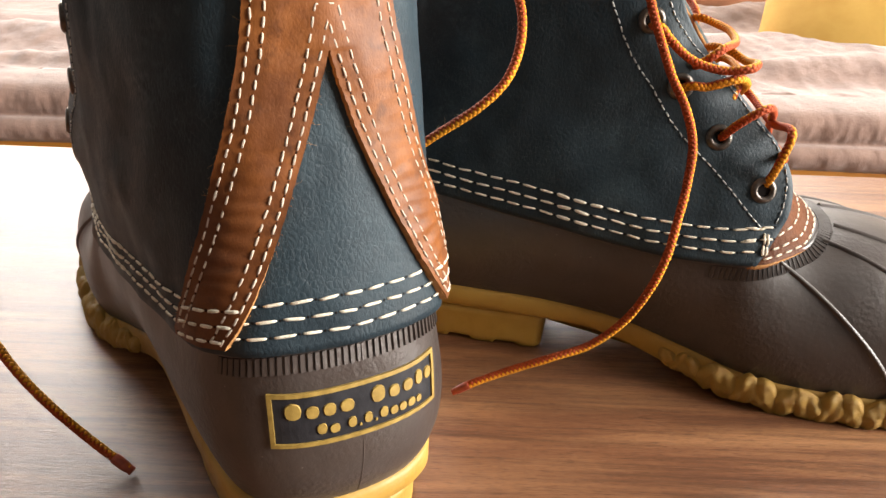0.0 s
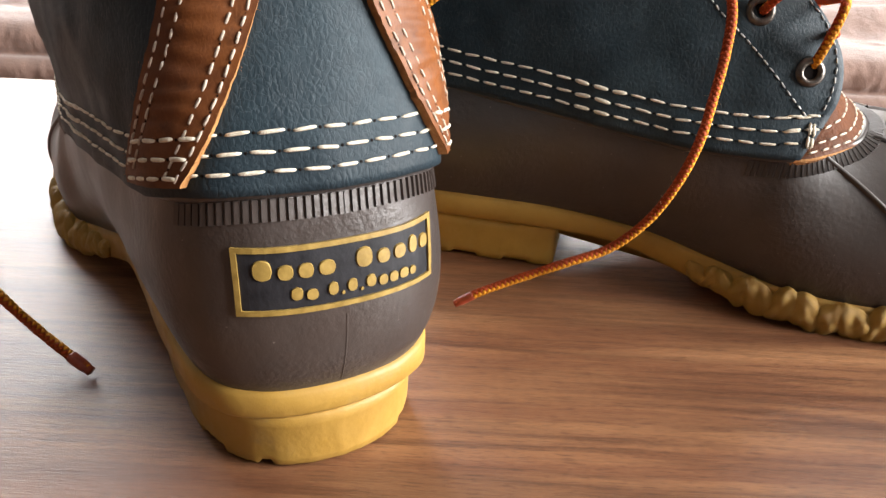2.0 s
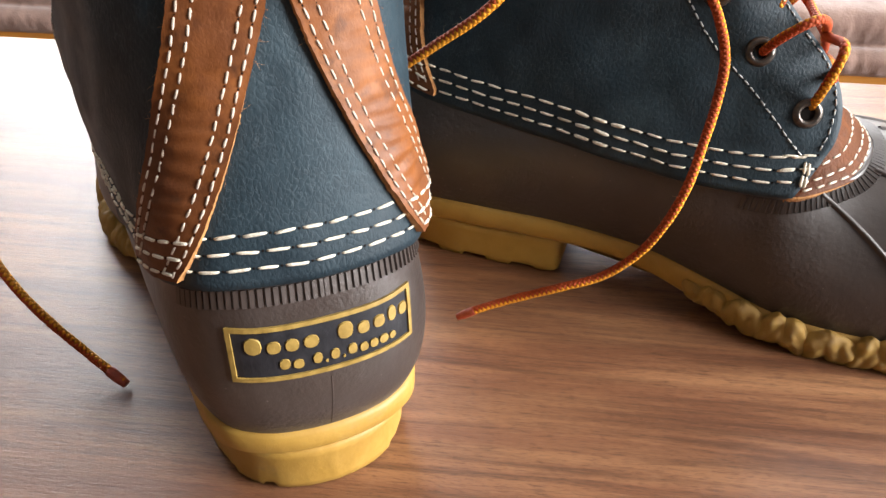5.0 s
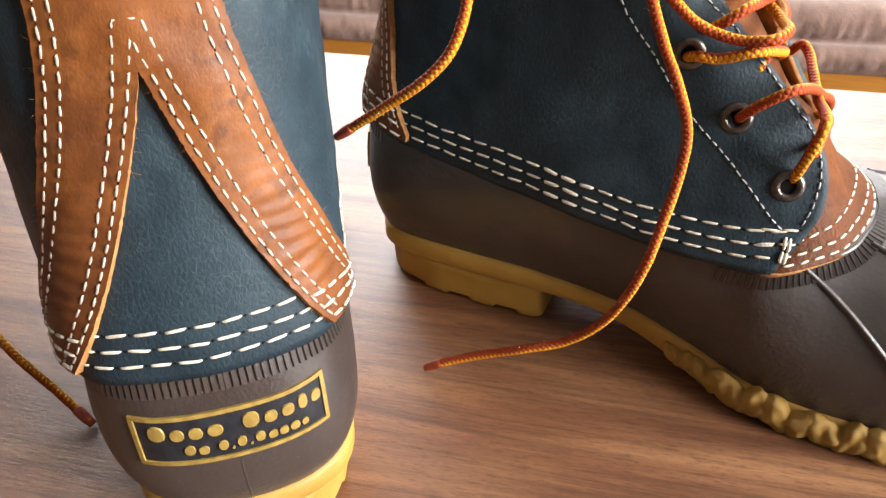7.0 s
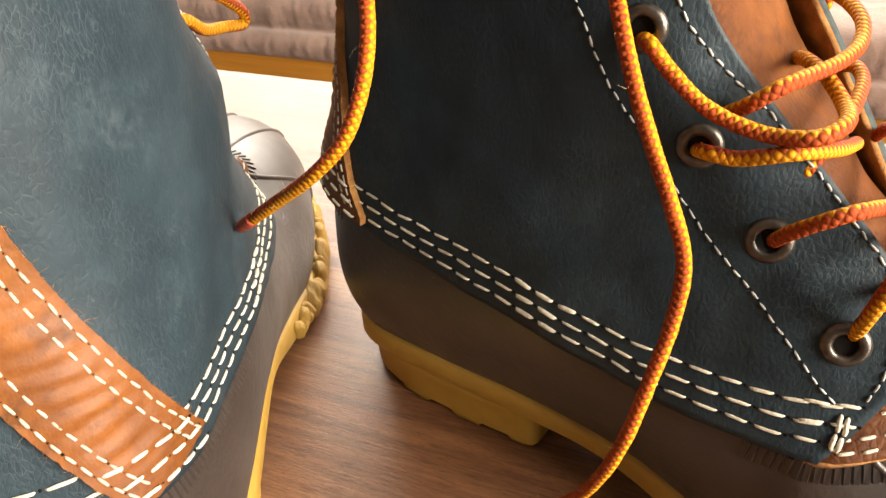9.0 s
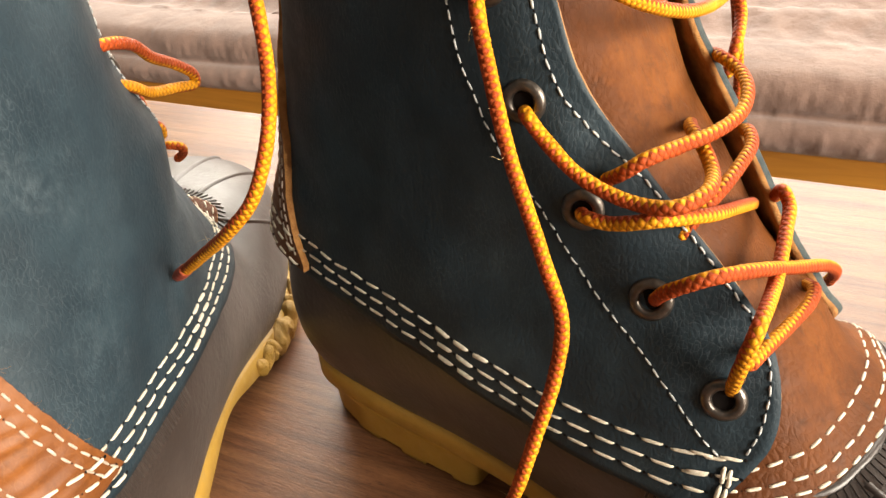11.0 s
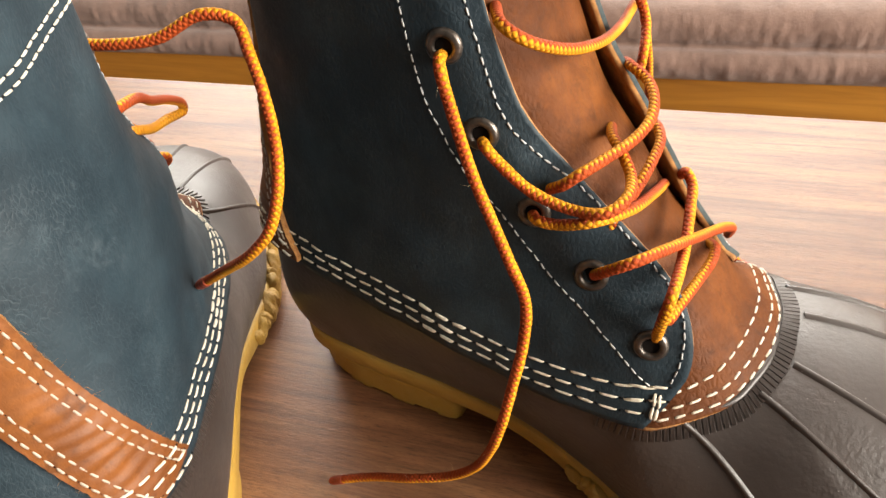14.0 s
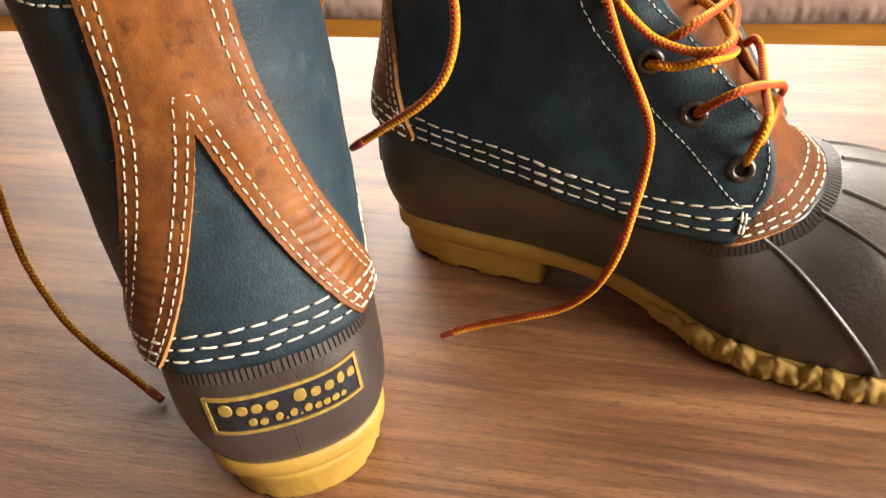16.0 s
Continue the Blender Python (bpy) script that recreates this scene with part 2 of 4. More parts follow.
_c = _k.ramp(_k.noise(5, 6, 0.6, _k.mapped((1, 8, 14)), 0.5), [(0.3, (0.32, 0.13, 0.018)), (0.7, (0.56, 0.255, 0.04))])
OAK = _k.colour(_c).rough(_k.ramp(_k.noise(20, 4), [(0.3, 0.35), (0.7, 0.55)])).m
_k = Mat("pink_plush", 0.95)
_c = _k.ramp(_k.noise(26, 7, 0.7), [(0.3, (0.155, 0.092, 0.072)), (0.6, (0.235, 0.147, 0.116)), (0.8, (0.30, 0.20, 0.16))])
PLUSH = _k.colour(_c).bump(_k.noise(45, 3, 0.5), 0.005, 0.35).bump(_k.noise(420, 4, 0.7), 0.0015, 0.35).set(Sheen_Weight=0.3, Sheen_Roughness=0.6, Specular_IOR_Level=0.05).m
_k = Mat("mustard_cotton", 0.9)
MUSTARD = _k.colour(_k.ramp(_k.noise(12, 5), [(0.3, (0.50, 0.27, 0.045)), (0.7, (0.68, 0.42, 0.10))])).bump(_k.noise(900, 2), 0.0004).m
_k = Mat("peach_cotton", 0.9)
PEACH = _k.colour(_k.ramp(_k.noise(8, 4), [(0.3, (0.52, 0.25, 0.14)), (0.7, (0.64, 0.34, 0.20))])).bump(_k.noise(900, 2), 0.0004).m
# For the unseen walls: near-black, so that they bounce little light onto the boots.
_k = Mat("near_black_paint", 0.85)
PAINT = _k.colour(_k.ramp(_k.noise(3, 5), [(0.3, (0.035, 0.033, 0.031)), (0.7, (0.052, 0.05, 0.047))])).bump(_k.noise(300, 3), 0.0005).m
# For the unseen ceiling: a grey chosen for how much light it bounces down.
_k = Mat("ceiling_paint", 0.85)
CEILING = _k.colour(_k.ramp(_k.noise(3, 5), [(0.3, (0.24, 0.23, 0.22)), (0.7, (0.30, 0.29, 0.28))])).bump(_k.noise(300, 3), 0.0005).m
_k = Mat("floor_boards", 0.5)
FLOORWOOD = _k.colour(_k.ramp(_k.noise(4, 5, 0.6, _k.mapped((1, 10, 1))), [(0.3, (0.16, 0.08, 0.04)), (0.7, (0.28, 0.16, 0.08))])).m


# Mesh building.
def mesh(name, verts, faces, mats, smooth=True, indices=None):
    me = bpy.data.meshes.new(name)
    me.from_pydata([tuple(map(float, v)) for v in verts], [], [tuple(map(int, f)) for f in faces])
    for m in mats if isinstance(mats, (list, tuple)) else [mats]:
        me.materials.append(m)
    if indices is not None:
        me.polygons.foreach_set("material_index", list(map(int, indices)))
    bm = bmesh.new()
    bm.from_mesh(me)
    bmesh.ops.recalc_face_normals(bm, faces=bm.faces)
    bm.to_mesh(me)
    bm.free()
    me.polygons.foreach_set("use_smooth", [smooth] * len(me.polygons))
    me.update()
    return me


def part(name, me, parent=None, label="", m=None):
    ob = new(name, me)
    if parent is not None:
        ob.parent = parent
    if m is not None:
        ob.matrix_basis = m
    return tagged(ob, label)


def thing(name, m, label, category, group="", kind=""):
    return tagged_at(new(name), m, label, category, group, kind)


def tagged_at(ob, m, label, category, group="", kind=""):
    ob.matrix_basis = m
    return tagged(ob, label, category, group, kind)


def grid_faces(nu, nv, wrap_u=False, wrap_v=False, base=0):
    out = []
    for i in range(nu if wrap_u else nu - 1):
        for j in range(nv if wrap_v else nv - 1):
            a, b = i * nv + j, ((i + 1) % nu) * nv + j
            c, d = ((i + 1) % nu) * nv + (j + 1) % nv, i * nv + (j + 1) % nv
            out.append((base + a, base + b, base + c, base + d))
    return out


def shell(name, outer, inner, mats, smooth=True):
    """A sheet with thickness: outer and inner are grids (n, k, 3); mats: outside, inside, cut edge."""
    n, k = outer.shape[:2]
    verts = np.concatenate([outer.reshape(-1, 3), inner.reshape(-1, 3)])
    faces = grid_faces(n, k)
    idx = [0] * len(faces)
    back = grid_faces(n, k, base=n * k)
    faces += [f[::-1] for f in back]
    idx += [1] * len(back)
    rim = [i * k for i in range(n)] + [(n - 1) * k + j for j in range(1, k)] + [i * k + k - 1 for i in range(n - 2, -1, -1)] + list(range(k - 2, 0, -1))
    if len(mats) == 4:
        # Two layers show at the cut edge.
        flat = verts
        half = 0.5 * flat[rim] + 0.5 * flat[[r + n * k for r in rim]]
        verts = np.concatenate([verts, half])
        for q, (a, b) in enumerate(zip(rim, rim[1:] + rim[:1])):
            c, d = 2 * n * k + q, 2 * n * k + (q + 1) % len(rim)
            faces += [(a, b, d, c), (c, d, b + n * k, a + n * k)]
            idx += [2, 3]
    else:
        for a, b in zip(rim, rim[1:] + rim[:1]):
            faces.append((a, b, b + n * k, a + n * k))
            idx.append(2)
    me = mesh(name, verts, faces, mats, smooth, idx)
    return me


def sheet(name, outer, inner, mats, keep):
    """Like shell, with crisp cut edges, and only the cells for which keep(i, j) holds: a strip may fork."""
    n, k = outer.shape[:2]
    N = n * k
    verts = list(outer.reshape(-1, 3)) + list(inner.reshape(-1, 3))
    cells = [(i * k + j, (i + 1) * k + j, (i + 1) * k + j + 1, i * k + j + 1) for i in range(n - 1) for j in range(k - 1) if keep(i, j)]
    faces = cells + [tuple(v + N for v in c[::-1]) for c in cells]
    idx = [0] * len(cells) + [1] * len(cells)
    sides = {}
    for c in cells:
        for a, b in zip(c, c[1:] + c[:1]):
            sides[(a, b)] = 1
    for a, b in list(sides):
        if (b, a) not in sides:
            base = len(verts)
            verts += [verts[a], verts[b], verts[b + N], verts[a + N]]
            faces.append((base, base + 3, base + 2, base + 1))
            idx.append(2)
    return mesh(name, verts, faces, mats, True, idx)


def box(name, lo, hi, mat, bevel=0.0):
    bm = bmesh.new()
    bmesh.ops.create_cube(bm, size=1.0)
    lo, hi = np.array(lo, float), np.array(hi, float)
    for v in bm.verts:
        v.co = Vector(lo + (np.array(v.co) + 0.5) * (hi - lo))
    if bevel:
        bmesh.ops.bevel(bm, geom=bm.edges[:], offset=bevel, segments=3, profile=0.6, affect="EDGES")
    me = bpy.data.meshes.new(name)
    bm.to_mesh(me)
    bm.free()
    me.materials.append(mat)
    return me


def spl(xs, P, x):
    """A smooth curve through the points P at the knots xs."""
    xs, P, x = np.asarray(xs, float), np.asarray(P, float), np.atleast_1d(np.asarray(x, float))
    flat = P.ndim == 1
    P = P.reshape(len(xs), -1)
    T = np.gradient(P, xs, axis=0)
    x = np.clip(x, xs[0], xs[-1])
    i = np.clip(np.searchsorted(xs, x) - 1, 0, len(xs) - 2)
    h = (xs[i + 1] - xs[i])[:, None]
    s = (x[:, None] - xs[i][:, None]) / h
    y = (2 * s**3 - 3 * s**2 + 1) * P[i] + (s**3 - 2 * s**2 + s) * h * T[i] + (3 * s**2 - 2 * s**3) * P[i + 1] + (s**3 - s**2) * h * T[i + 1]
    return y[:, 0] if flat else y


def through_points(P, step=0.001):
    """A smooth open curve through points, sampled evenly."""
    P = np.asarray(P, float)
    d = np.r_[0, np.cumsum(np.linalg.norm(np.diff(P, axis=0), axis=1) ** 0.5)]
    Q = spl(d, P, np.linspace(0, d[-1], 60 * len(P)))
    l = np.r_[0, np.cumsum(np.linalg.norm(np.diff(Q, axis=0), axis=1))]
    s = np.linspace(0, l[-1], max(4, int(l[-1] / step)))
    return np.c_[[np.interp(s, l, Q[:, k]) for k in range(3)]].T


def lumps(p, scale, seed=0.0):
    return noise.noise(Vector((p[0] * scale + seed, p[1] * scale, p[2] * scale)))


def lace_mesh(name, pts, radius=0.0018, twist=-2.85, step=0.0008, up=(0.15, -0.80, 0.58)):
    """A round braided cord; its first coordinate counts plaits, its second goes round."""
    C = through_points(pts, step)
    n, k = len(C), 12
    T = np.gradient(C, axis=0)
    T /= np.linalg.norm(T, axis=1)[:, None]
    up = np.array(up)
    verts = []
    N = np.cross(T[0], (0.3, 0.2, 0.9))
    for i in range(n):
        N = 0.9 * N + 0.1 * up
        N = N - (N @ T[i]) * T[i]
        N /= np.linalg.norm(N)
        Bn = np.cross(T[i], N)
        end = min(i, n - 1 - i) * step
        r = radius * (0.55 + 0.45 * min(1.0, end / 0.0012))
        r *= 1 + 0.05 * lumps(C[i], 300)
        for j in range(k):
            a = 2 * math.pi * (j / k - 0.25) + twist + 1.4 + 0.45 * lumps(C[i], 25, 3.0)
            verts.append(C[i] + r * (math.cos(a) * N + math.sin(a) * Bn))
    faces = grid_faces(n, k, wrap_v=True)
    faces += [tuple(range(k))[::-1], tuple(range((n - 1) * k, n * k))]
    me = bpy.data.meshes.new(name)
    me.from_pydata([tuple(map(float, v)) for v in verts], [], faces)
    layer = me.uv_layers.new(name="UVMap")
    co = []
    for f in faces[:-2]:
        i, j = f[0] // k, f[0] % k
        a, b = i * step / 0.0019, (i + 1) * step / 0.0019
        for v in f:
            co += [b if v // k == i + 1 else a, ((j + 1) if v % k == (j + 1) % k else j) / k]
    co += [0.0] * (2 * 2 * k)
    layer.data.foreach_set("uv", co)
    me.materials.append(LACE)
    me.polygons.foreach_set("use_smooth", [True] * len(faces))
    bm = bmesh.new()
    bm.from_mesh(me)
    bmesh.ops.recalc_face_normals(bm, faces=bm.faces)
    bm.to_mesh(me)
    bm.free()
    me.update()
    return me


def tip_mesh(pts):
    """The hard sealed end of a lace: a slightly flattened, ragged sleeve over its last 9 mm."""
    C = through_points(pts, 0.0006)[-15:]
    T = C[-1] - C[0]
    T /= np.linalg.norm(T)
    N = np.cross(T, (0, 0, 1.0))
    N /= np.linalg.norm(N)
    Bn = np.cross(T, N)
    verts = []
    for i, c in enumerate(C):
        r = 0.00185 * (1.08 if i < 12 else 0.9) * (1 + 0.10 * lumps(c, 900))
        for j in range(12):
            a = 2 * math.pi * j / 12
            verts.append(c + r * (math.cos(a) * N * 1.08 + math.sin(a) * Bn * 0.95) + (T * 0.0006 if i == 14 else 0))
    faces = grid_faces(15, 12, wrap_v=True) + [tuple(range(12)), tuple(range(168, 180))]
    return mesh("sealed_tip", verts, faces, AGLET)



def fibre_mesh(name, roots, mat, length=0.003, radius=0.00007, seed=1):
    """Stray fibres: fine curled hairs that stand off an edge; roots: pairs of a point and a direction."""
    rnd = random.Random(seed)
    verts, faces = [], []
    for p, n in roots:
        p, n = np.array(p, float), np.array(n, float)
        n = n / np.linalg.norm(n)
        side = np.array([rnd.uniform(-1, 1) for _ in range(3)])
        side = side - (side @ n) * n
        side /= np.linalg.norm(side)
        ln = length * rnd.uniform(0.5, 1.4)
        bend = rnd.uniform(0.3, 1.3)
        b = np.cross(n, side)
        base = len(verts)
        for q in np.linspace(0, 1, 7):
            c = p + ln * (q * n + bend * q * q * side + 0.15 * math.sin(5 * q) * b)
            r = radius * (1 - 0.6 * q)
            verts += [c + r * (math.cos(v) * side + math.sin(v) * b) for v in (0, 2.1, 4.2)]
        for r in range(6):
            for j in range(3):
                faces.append((base + 3 * r + j, base + 3 * r + (j + 1) % 3, base + 3 * r + 3 + (j + 1) % 3, base + 3 * r + 3 + j))
    return mesh(name, verts, faces, mat)


def stitch_mesh(name, P, N, mat, length=0.0048, gap=0.0016, radius=0.0005, sag=0.35, start=0.0, heavy=None):
    """A row of thread stitches along the line P, each one a plump bead sunk at both ends; N: the surface's normals."""
    P, N = np.asarray(P, float), np.asarray(N, float)
    l = np.r_[0, np.cumsum(np.linalg.norm(np.diff(P, axis=0), axis=1))]
    verts, faces, idx = [], [], []
    s = start
    ring = [(math.cos(2 * math.pi * j / 6), math.sin(2 * math.pi * j / 6)) for j in range(6)]
    rnd = random.Random(name + str(round(float(P[0][0]), 4)))
    while s + length < l[-1]:
        ln = length * rnd.uniform(0.9, 1.08)
        tilt = rnd.uniform(-0.09, 0.09)
        base = len(verts)
        thick = radius * (1.55 if heavy and heavy[0] < np.interp(s, l, P[:, 0]) < heavy[1] else 1.0)
        for q, fat in ((0.0, 0.35), (0.1, 0.8), (0.3, 1.0), (0.7, 1.0), (0.9, 0.8), (1.0, 0.35)):
            x = s + q * ln
            c = np.array([np.interp(x, l, P[:, k]) for k in range(3)])
            c2 = np.array([np.interp(x + 0.0004, l, P[:, k]) for k in range(3)])
            n = np.array([np.interp(x, l, N[:, k]) for k in range(3)])
            n /= np.linalg.norm(n)
            t = c2 - c
            t /= max(np.linalg.norm(t), 1e-9)
            b = np.cross(n, t)
            lift = radius * (sag if 0.05 < q < 0.95 else -0.9)
            c = c + n * lift + b * tilt * ln * (q - 0.5)
            for cx, cz in ring:
                verts.append(c + thick * fat * (cx * b * 1.25 + cz * n))
        for r in range(5):
            for j in range(6):
                a, b2 = base + r * 6 + j, base + r * 6 + (j + 1) % 6
                faces.append((a, b2, b2 + 6, a + 6))
        faces.append(tuple(base + j for j in range(6)))
        faces.append(tuple(base + 30 + j for j in range(6)))
        idx += [0] * 32
        # The needle hole after it: a dark disc painted for the shade inside.
        x = s + ln + gap * 0.5
        c, c2, n = (np.array([np.interp(v, l, A[:, k]) for k in range(3)]) for v, A in ((x, P), (x + 0.0004, P), (x, N)))
        n = n / np.linalg.norm(n)
        t = (c2 - c) / max(np.linalg.norm(c2 - c), 1e-9)
        b = np.cross(n, t)
        base = len(verts)
        for cx, cz in ring:
            verts.append(c + radius * (1.15 * cx * b + min(1.25, 0.5 * gap / radius) * cz * t) - n * 0.0002)
        verts.append(c + n * 0.00012)
        faces += [(base + j, base + (j + 1) % 6, base + 6) for j in range(6)]
        idx += [1] * 6
        s += ln + gap
    return mesh(name, verts, faces, [mat, HOLE_SHADE], True, idx)


# The boot, in its own frame: u from heel to toe, m to the inner side of the foot, z up from the table.
REAR = ([0.02, 0.055, 0.075, 0.09, 0.10, 0.12, 0.15, 0.19, 0.26], [-0.011, -0.0150, -0.0150, -0.0137, -0.0117, -0.0055, 0.0020, 0.0075, 0.011])
FLAP_IN = ([0.05, 0.0686, 0.0767, 0.087, 0.098, 0.1144, 0.1314, 0.151, 0.17, 0.193, 0.26], [0.166, 0.1715, 0.1762, 0.1812, 0.1838, 0.1800, 0.1646, 0.1455, 0.1285, 0.119, 0.112])
FLAP_OUT = ([0.05, 0.0686, 0.08, 0.09, 0.1, 0.1144, 0.1314, 0.151, 0.17, 0.193, 0.26], [0.172, 0.1765, 0.180, 0.182, 0.179, 0.168, 0.156, 0.143, 0.1295, 0.120, 0.113])
TOPLINE = ([-0.03, -0.0105, 0.0, 0.017, 0.043, 0.071, 0.098, 0.124, 0.145, 0.16, 0.18, 0.2], [0.0919, 0.0919, 0.0899, 0.0848, 0.0814, 0.0784, 0.0743, 0.0711, 0.0699, 0.0697, 0.0710, 0.078])
ROWS = (0.0048, 0.0096, 0.0144)
KNOTS = np.array([-1, -0.88, -0.72, -0.5, -0.3, -0.15, 0, 0.15, 0.3, 0.5, 0.72, 0.88, 1])
FINE = np.linspace(-1, 1, 241)
ZGRID = np.linspace(0.05, 0.262, 213)


def topline(u):
    return float(np.interp(u, *TOPLINE))


def wrinkle(u, m, z):
    return 0.0011 * noise.noise(Vector((u * 38, m * 38 + 4, z * 30))) + 0.0005 * noise.noise(Vector((u * 95, m * 95, z * 70)))


class Upper:
    """The leather's outlines, height by height: from the outer flap's edge round the heel to the inner flap's edge.
    spread: how far the inner flap stands open."""

    def __init__(self, spread, roomy):
        self.Q, self.N, self.L = [], [], []
        for z in ZGRID:
            ur, ei, eo = spl(*REAR, z)[0], spl(*FLAP_IN, z)[0], spl(*FLAP_OUT, z)[0]
            w = float(np.interp(z, [0.06, 0.09, 0.12, 0.16, 0.2, 0.26], [0.0455, 0.0455, 0.0445, 0.0452, 0.0445, 0.044]))
            w += 0.0035 * roomy * float(np.interp(z, [0.09, 0.12], [0.0, 1.0]))
            back = ur + 0.063
            k = spread * float(np.interp(z, [0.08, 0.13], [0.0, 1.0]))
            lean = max(0.0, z - 0.12)
            r = float(np.interp(z, [0.09, 0.13], [0.0, 1.0]))
            # The ball of the foot pushes the leather out above the seam; a worn-in shaft keeps the bulge higher up.
            ball = float(np.interp(z, [0.08, 0.104, 0.125], [1.0, 0.5, 0.0])) * (1 - roomy) + float(np.interp(z, [0.08, 0.112, 0.14, 0.18], [1.0, 0.75, 0.0, 0.0])) * roomy
            tip = float(np.interp(z, [0.070, 0.078, 0.086, 0.104, 0.125], [1.35, 1.0, 0.58, 0.45, 0.0])) * (1 - 0.5 * roomy) + 0.5 * roomy * ball
            far = roomy * float(np.interp(z, [0.09, 0.12, 0.145, 0.17], [0.0, 0.5, 1.0, 0.2]))
            curl = float(np.interp(z, [0.09, 0.115, 0.155, 0.175], [0.0, 1.0, 1.0, 0.0])) * (1 - roomy)
            rim_m = float(np.interp(z, [0.06, 0.068, 0.1, 0.12], [-0.044, -0.0405, -0.0130, -0.0130])) - 0.2 * min(lean, 0.07)
            P = np.array([
                (eo, rim_m - 0.004 * far),
                (eo - 0.22 * (eo - back), np.interp(z, [0.06, 0.068, 0.1, 0.12], [-0.0500, -0.0495, -0.0350, -0.0295]) - 0.08 * lean - 0.006 * far),
                (back + 0.45 * (eo - back), np.interp(z, [0.06, 0.07, 0.1, 0.12], [-0.0510, -0.0510, -0.0480, -0.0430]) - 0.008 * far),
                (back, -w), (ur + 0.019 + 0.005 * r, -w * 0.81), (ur + 0.0045 + 0.0025 * r, -w * 0.52), (ur, 0), (ur + 0.0042 + 0.0028 * r, w * 0.55), (ur + 0.017 + 0.008 * r, w * 0.85),
                (back, w + 0.2 * k + 0.002 * ball), (back + 0.5 * (ei - back), w + 0.0005 + 0.8 * k + 0.0075 * ball), (back + 0.8 * (ei - back), w - 0.0012 + k + 0.0048 * ball + 0.0050 * tip - 0.0015 * curl), (ei - 0.003 * curl, w - 0.0058 + k + 0.0112 * tip - 0.0045 * curl)])
            Q = spl(KNOTS, P, FINE)
            T = np.gradient(Q, axis=0)
            T /= np.linalg.norm(T, axis=1)[:, None]
            l = np.r_[0, np.cumsum(np.linalg.norm(np.diff(Q, axis=0), axis=1))]
            self.Q.append(Q)
            self.N.append(np.c_[-T[:, 1], T[:, 0]])
            self.L.append(l - l[120])
        self.Q, self.N, self.L = np.array(self.Q), np.array(self.N), np.array(self.L)

    def at(self, z, off=0.0, s=None, a=None, u=None, side=1):
        """A point of the leather and its normal: at the share s, the distance a round from the heel's middle, or the length u on one side."""
        f = min(max((z - 0.05) / 0.001, 0.0), 211.999)
        i = int(f)
        f -= i
        if a is not None:
            l = self.L[i]
            x = float(np.interp(a, l, FINE))
        elif u is not None:
            Q = self.Q[i]
            x = float(np.interp(u, Q[120:, 0], FINE[120:])) if side > 0 else -float(np.interp(u, Q[120::-1, 0], -FINE[120::-1]))
        else:
            x = s
        g = min(max((x + 1) * 120, 0.0), 239.999)
        j = int(g)
        g -= j
        q = ((1 - f) * ((1 - g) * self.Q[i, j] + g * self.Q[i, j + 1]) + f * ((1 - g) * self.Q[i + 1, j] + g * self.Q[i + 1, j + 1]))
        n = (1 - g) * self.N[i, j] + g * self.N[i, j + 1]
        n = n / math.hypot(n[0], n[1])
        k = off + wrinkle(q[0], q[1], z)
        tilt = float((self.Q[i + 1, j] - self.Q[i, j]) @ n) / 0.001
        full = np.array([n[0], n[1], -tilt])
        return np.array([q[0] + n[0] * k, q[1] + n[1] * k, z]), full / np.linalg.norm(full)


# The rubber's foot and top line, station by station from the heel's middle inwards round the toe.
FOOT = [
    (-0.008, 0.0, 0.029), (-0.0035, 0.022, 0.029), (0.010, 0.0345, 0.0305), (0.046, 0.0385, 0.0315), (0.083, 0.0385, 0.0305), (0.12, 0.0395, 0.0260), (0.15, 0.0455, 0.0195),
    (0.18, 0.0545, 0.0142), (0.215, 0.0565, 0.0125), (0.25, 0.053, 0.0125), (0.285, 0.037, 0.013), (0.304, 0.004, 0.014),
    (0.288, -0.033, 0.013), (0.255, -0.049, 0.0125), (0.215, -0.0545, 0.0125), (0.18, -0.0535, 0.0142), (0.15, -0.0475, 0.0195), (0.12, -0.043, 0.0260), (0.083, -0.040, 0.0305),
    (0.046, -0.0385, 0.0315), (0.010, -0.0345, 0.0305), (-0.0035, -0.022, 0.029)]
_fit = Upper(0.0, 0.0)


def rim_station(u, side):
    return tuple(_fit.at(topline(u), u=u, side=side)[0])


TOE_RIM = [(0.1925, 0.0390, 0.0738), (0.1995, 0.0260, 0.0758), (0.2030, 0.0120, 0.0772), (0.2030, 0.0, 0.0778), (0.2010, -0.0115, 0.0772), (0.1955, -0.0240, 0.0758), (0.1890, -0.0355, 0.0738)]
RIM_U = (-0.0095, 0.007, 0.046, 0.085, 0.124, 0.157, 0.180)
TOP = [tuple(_fit.at(topline(-0.014), s=0.0)[0])] + [rim_station(u, 1) for u in RIM_U] + TOE_RIM + [rim_station(u, -1) for u in RIM_U[::-1]]


def ringed(P, s):
    """A closed smooth line through the stations; s counts stations."""
    P = np.asarray(P, float)
    n = len(P)
    x = np.arange(-4, n + 5)
    return spl(x, P[x % n], np.mod(s, n))


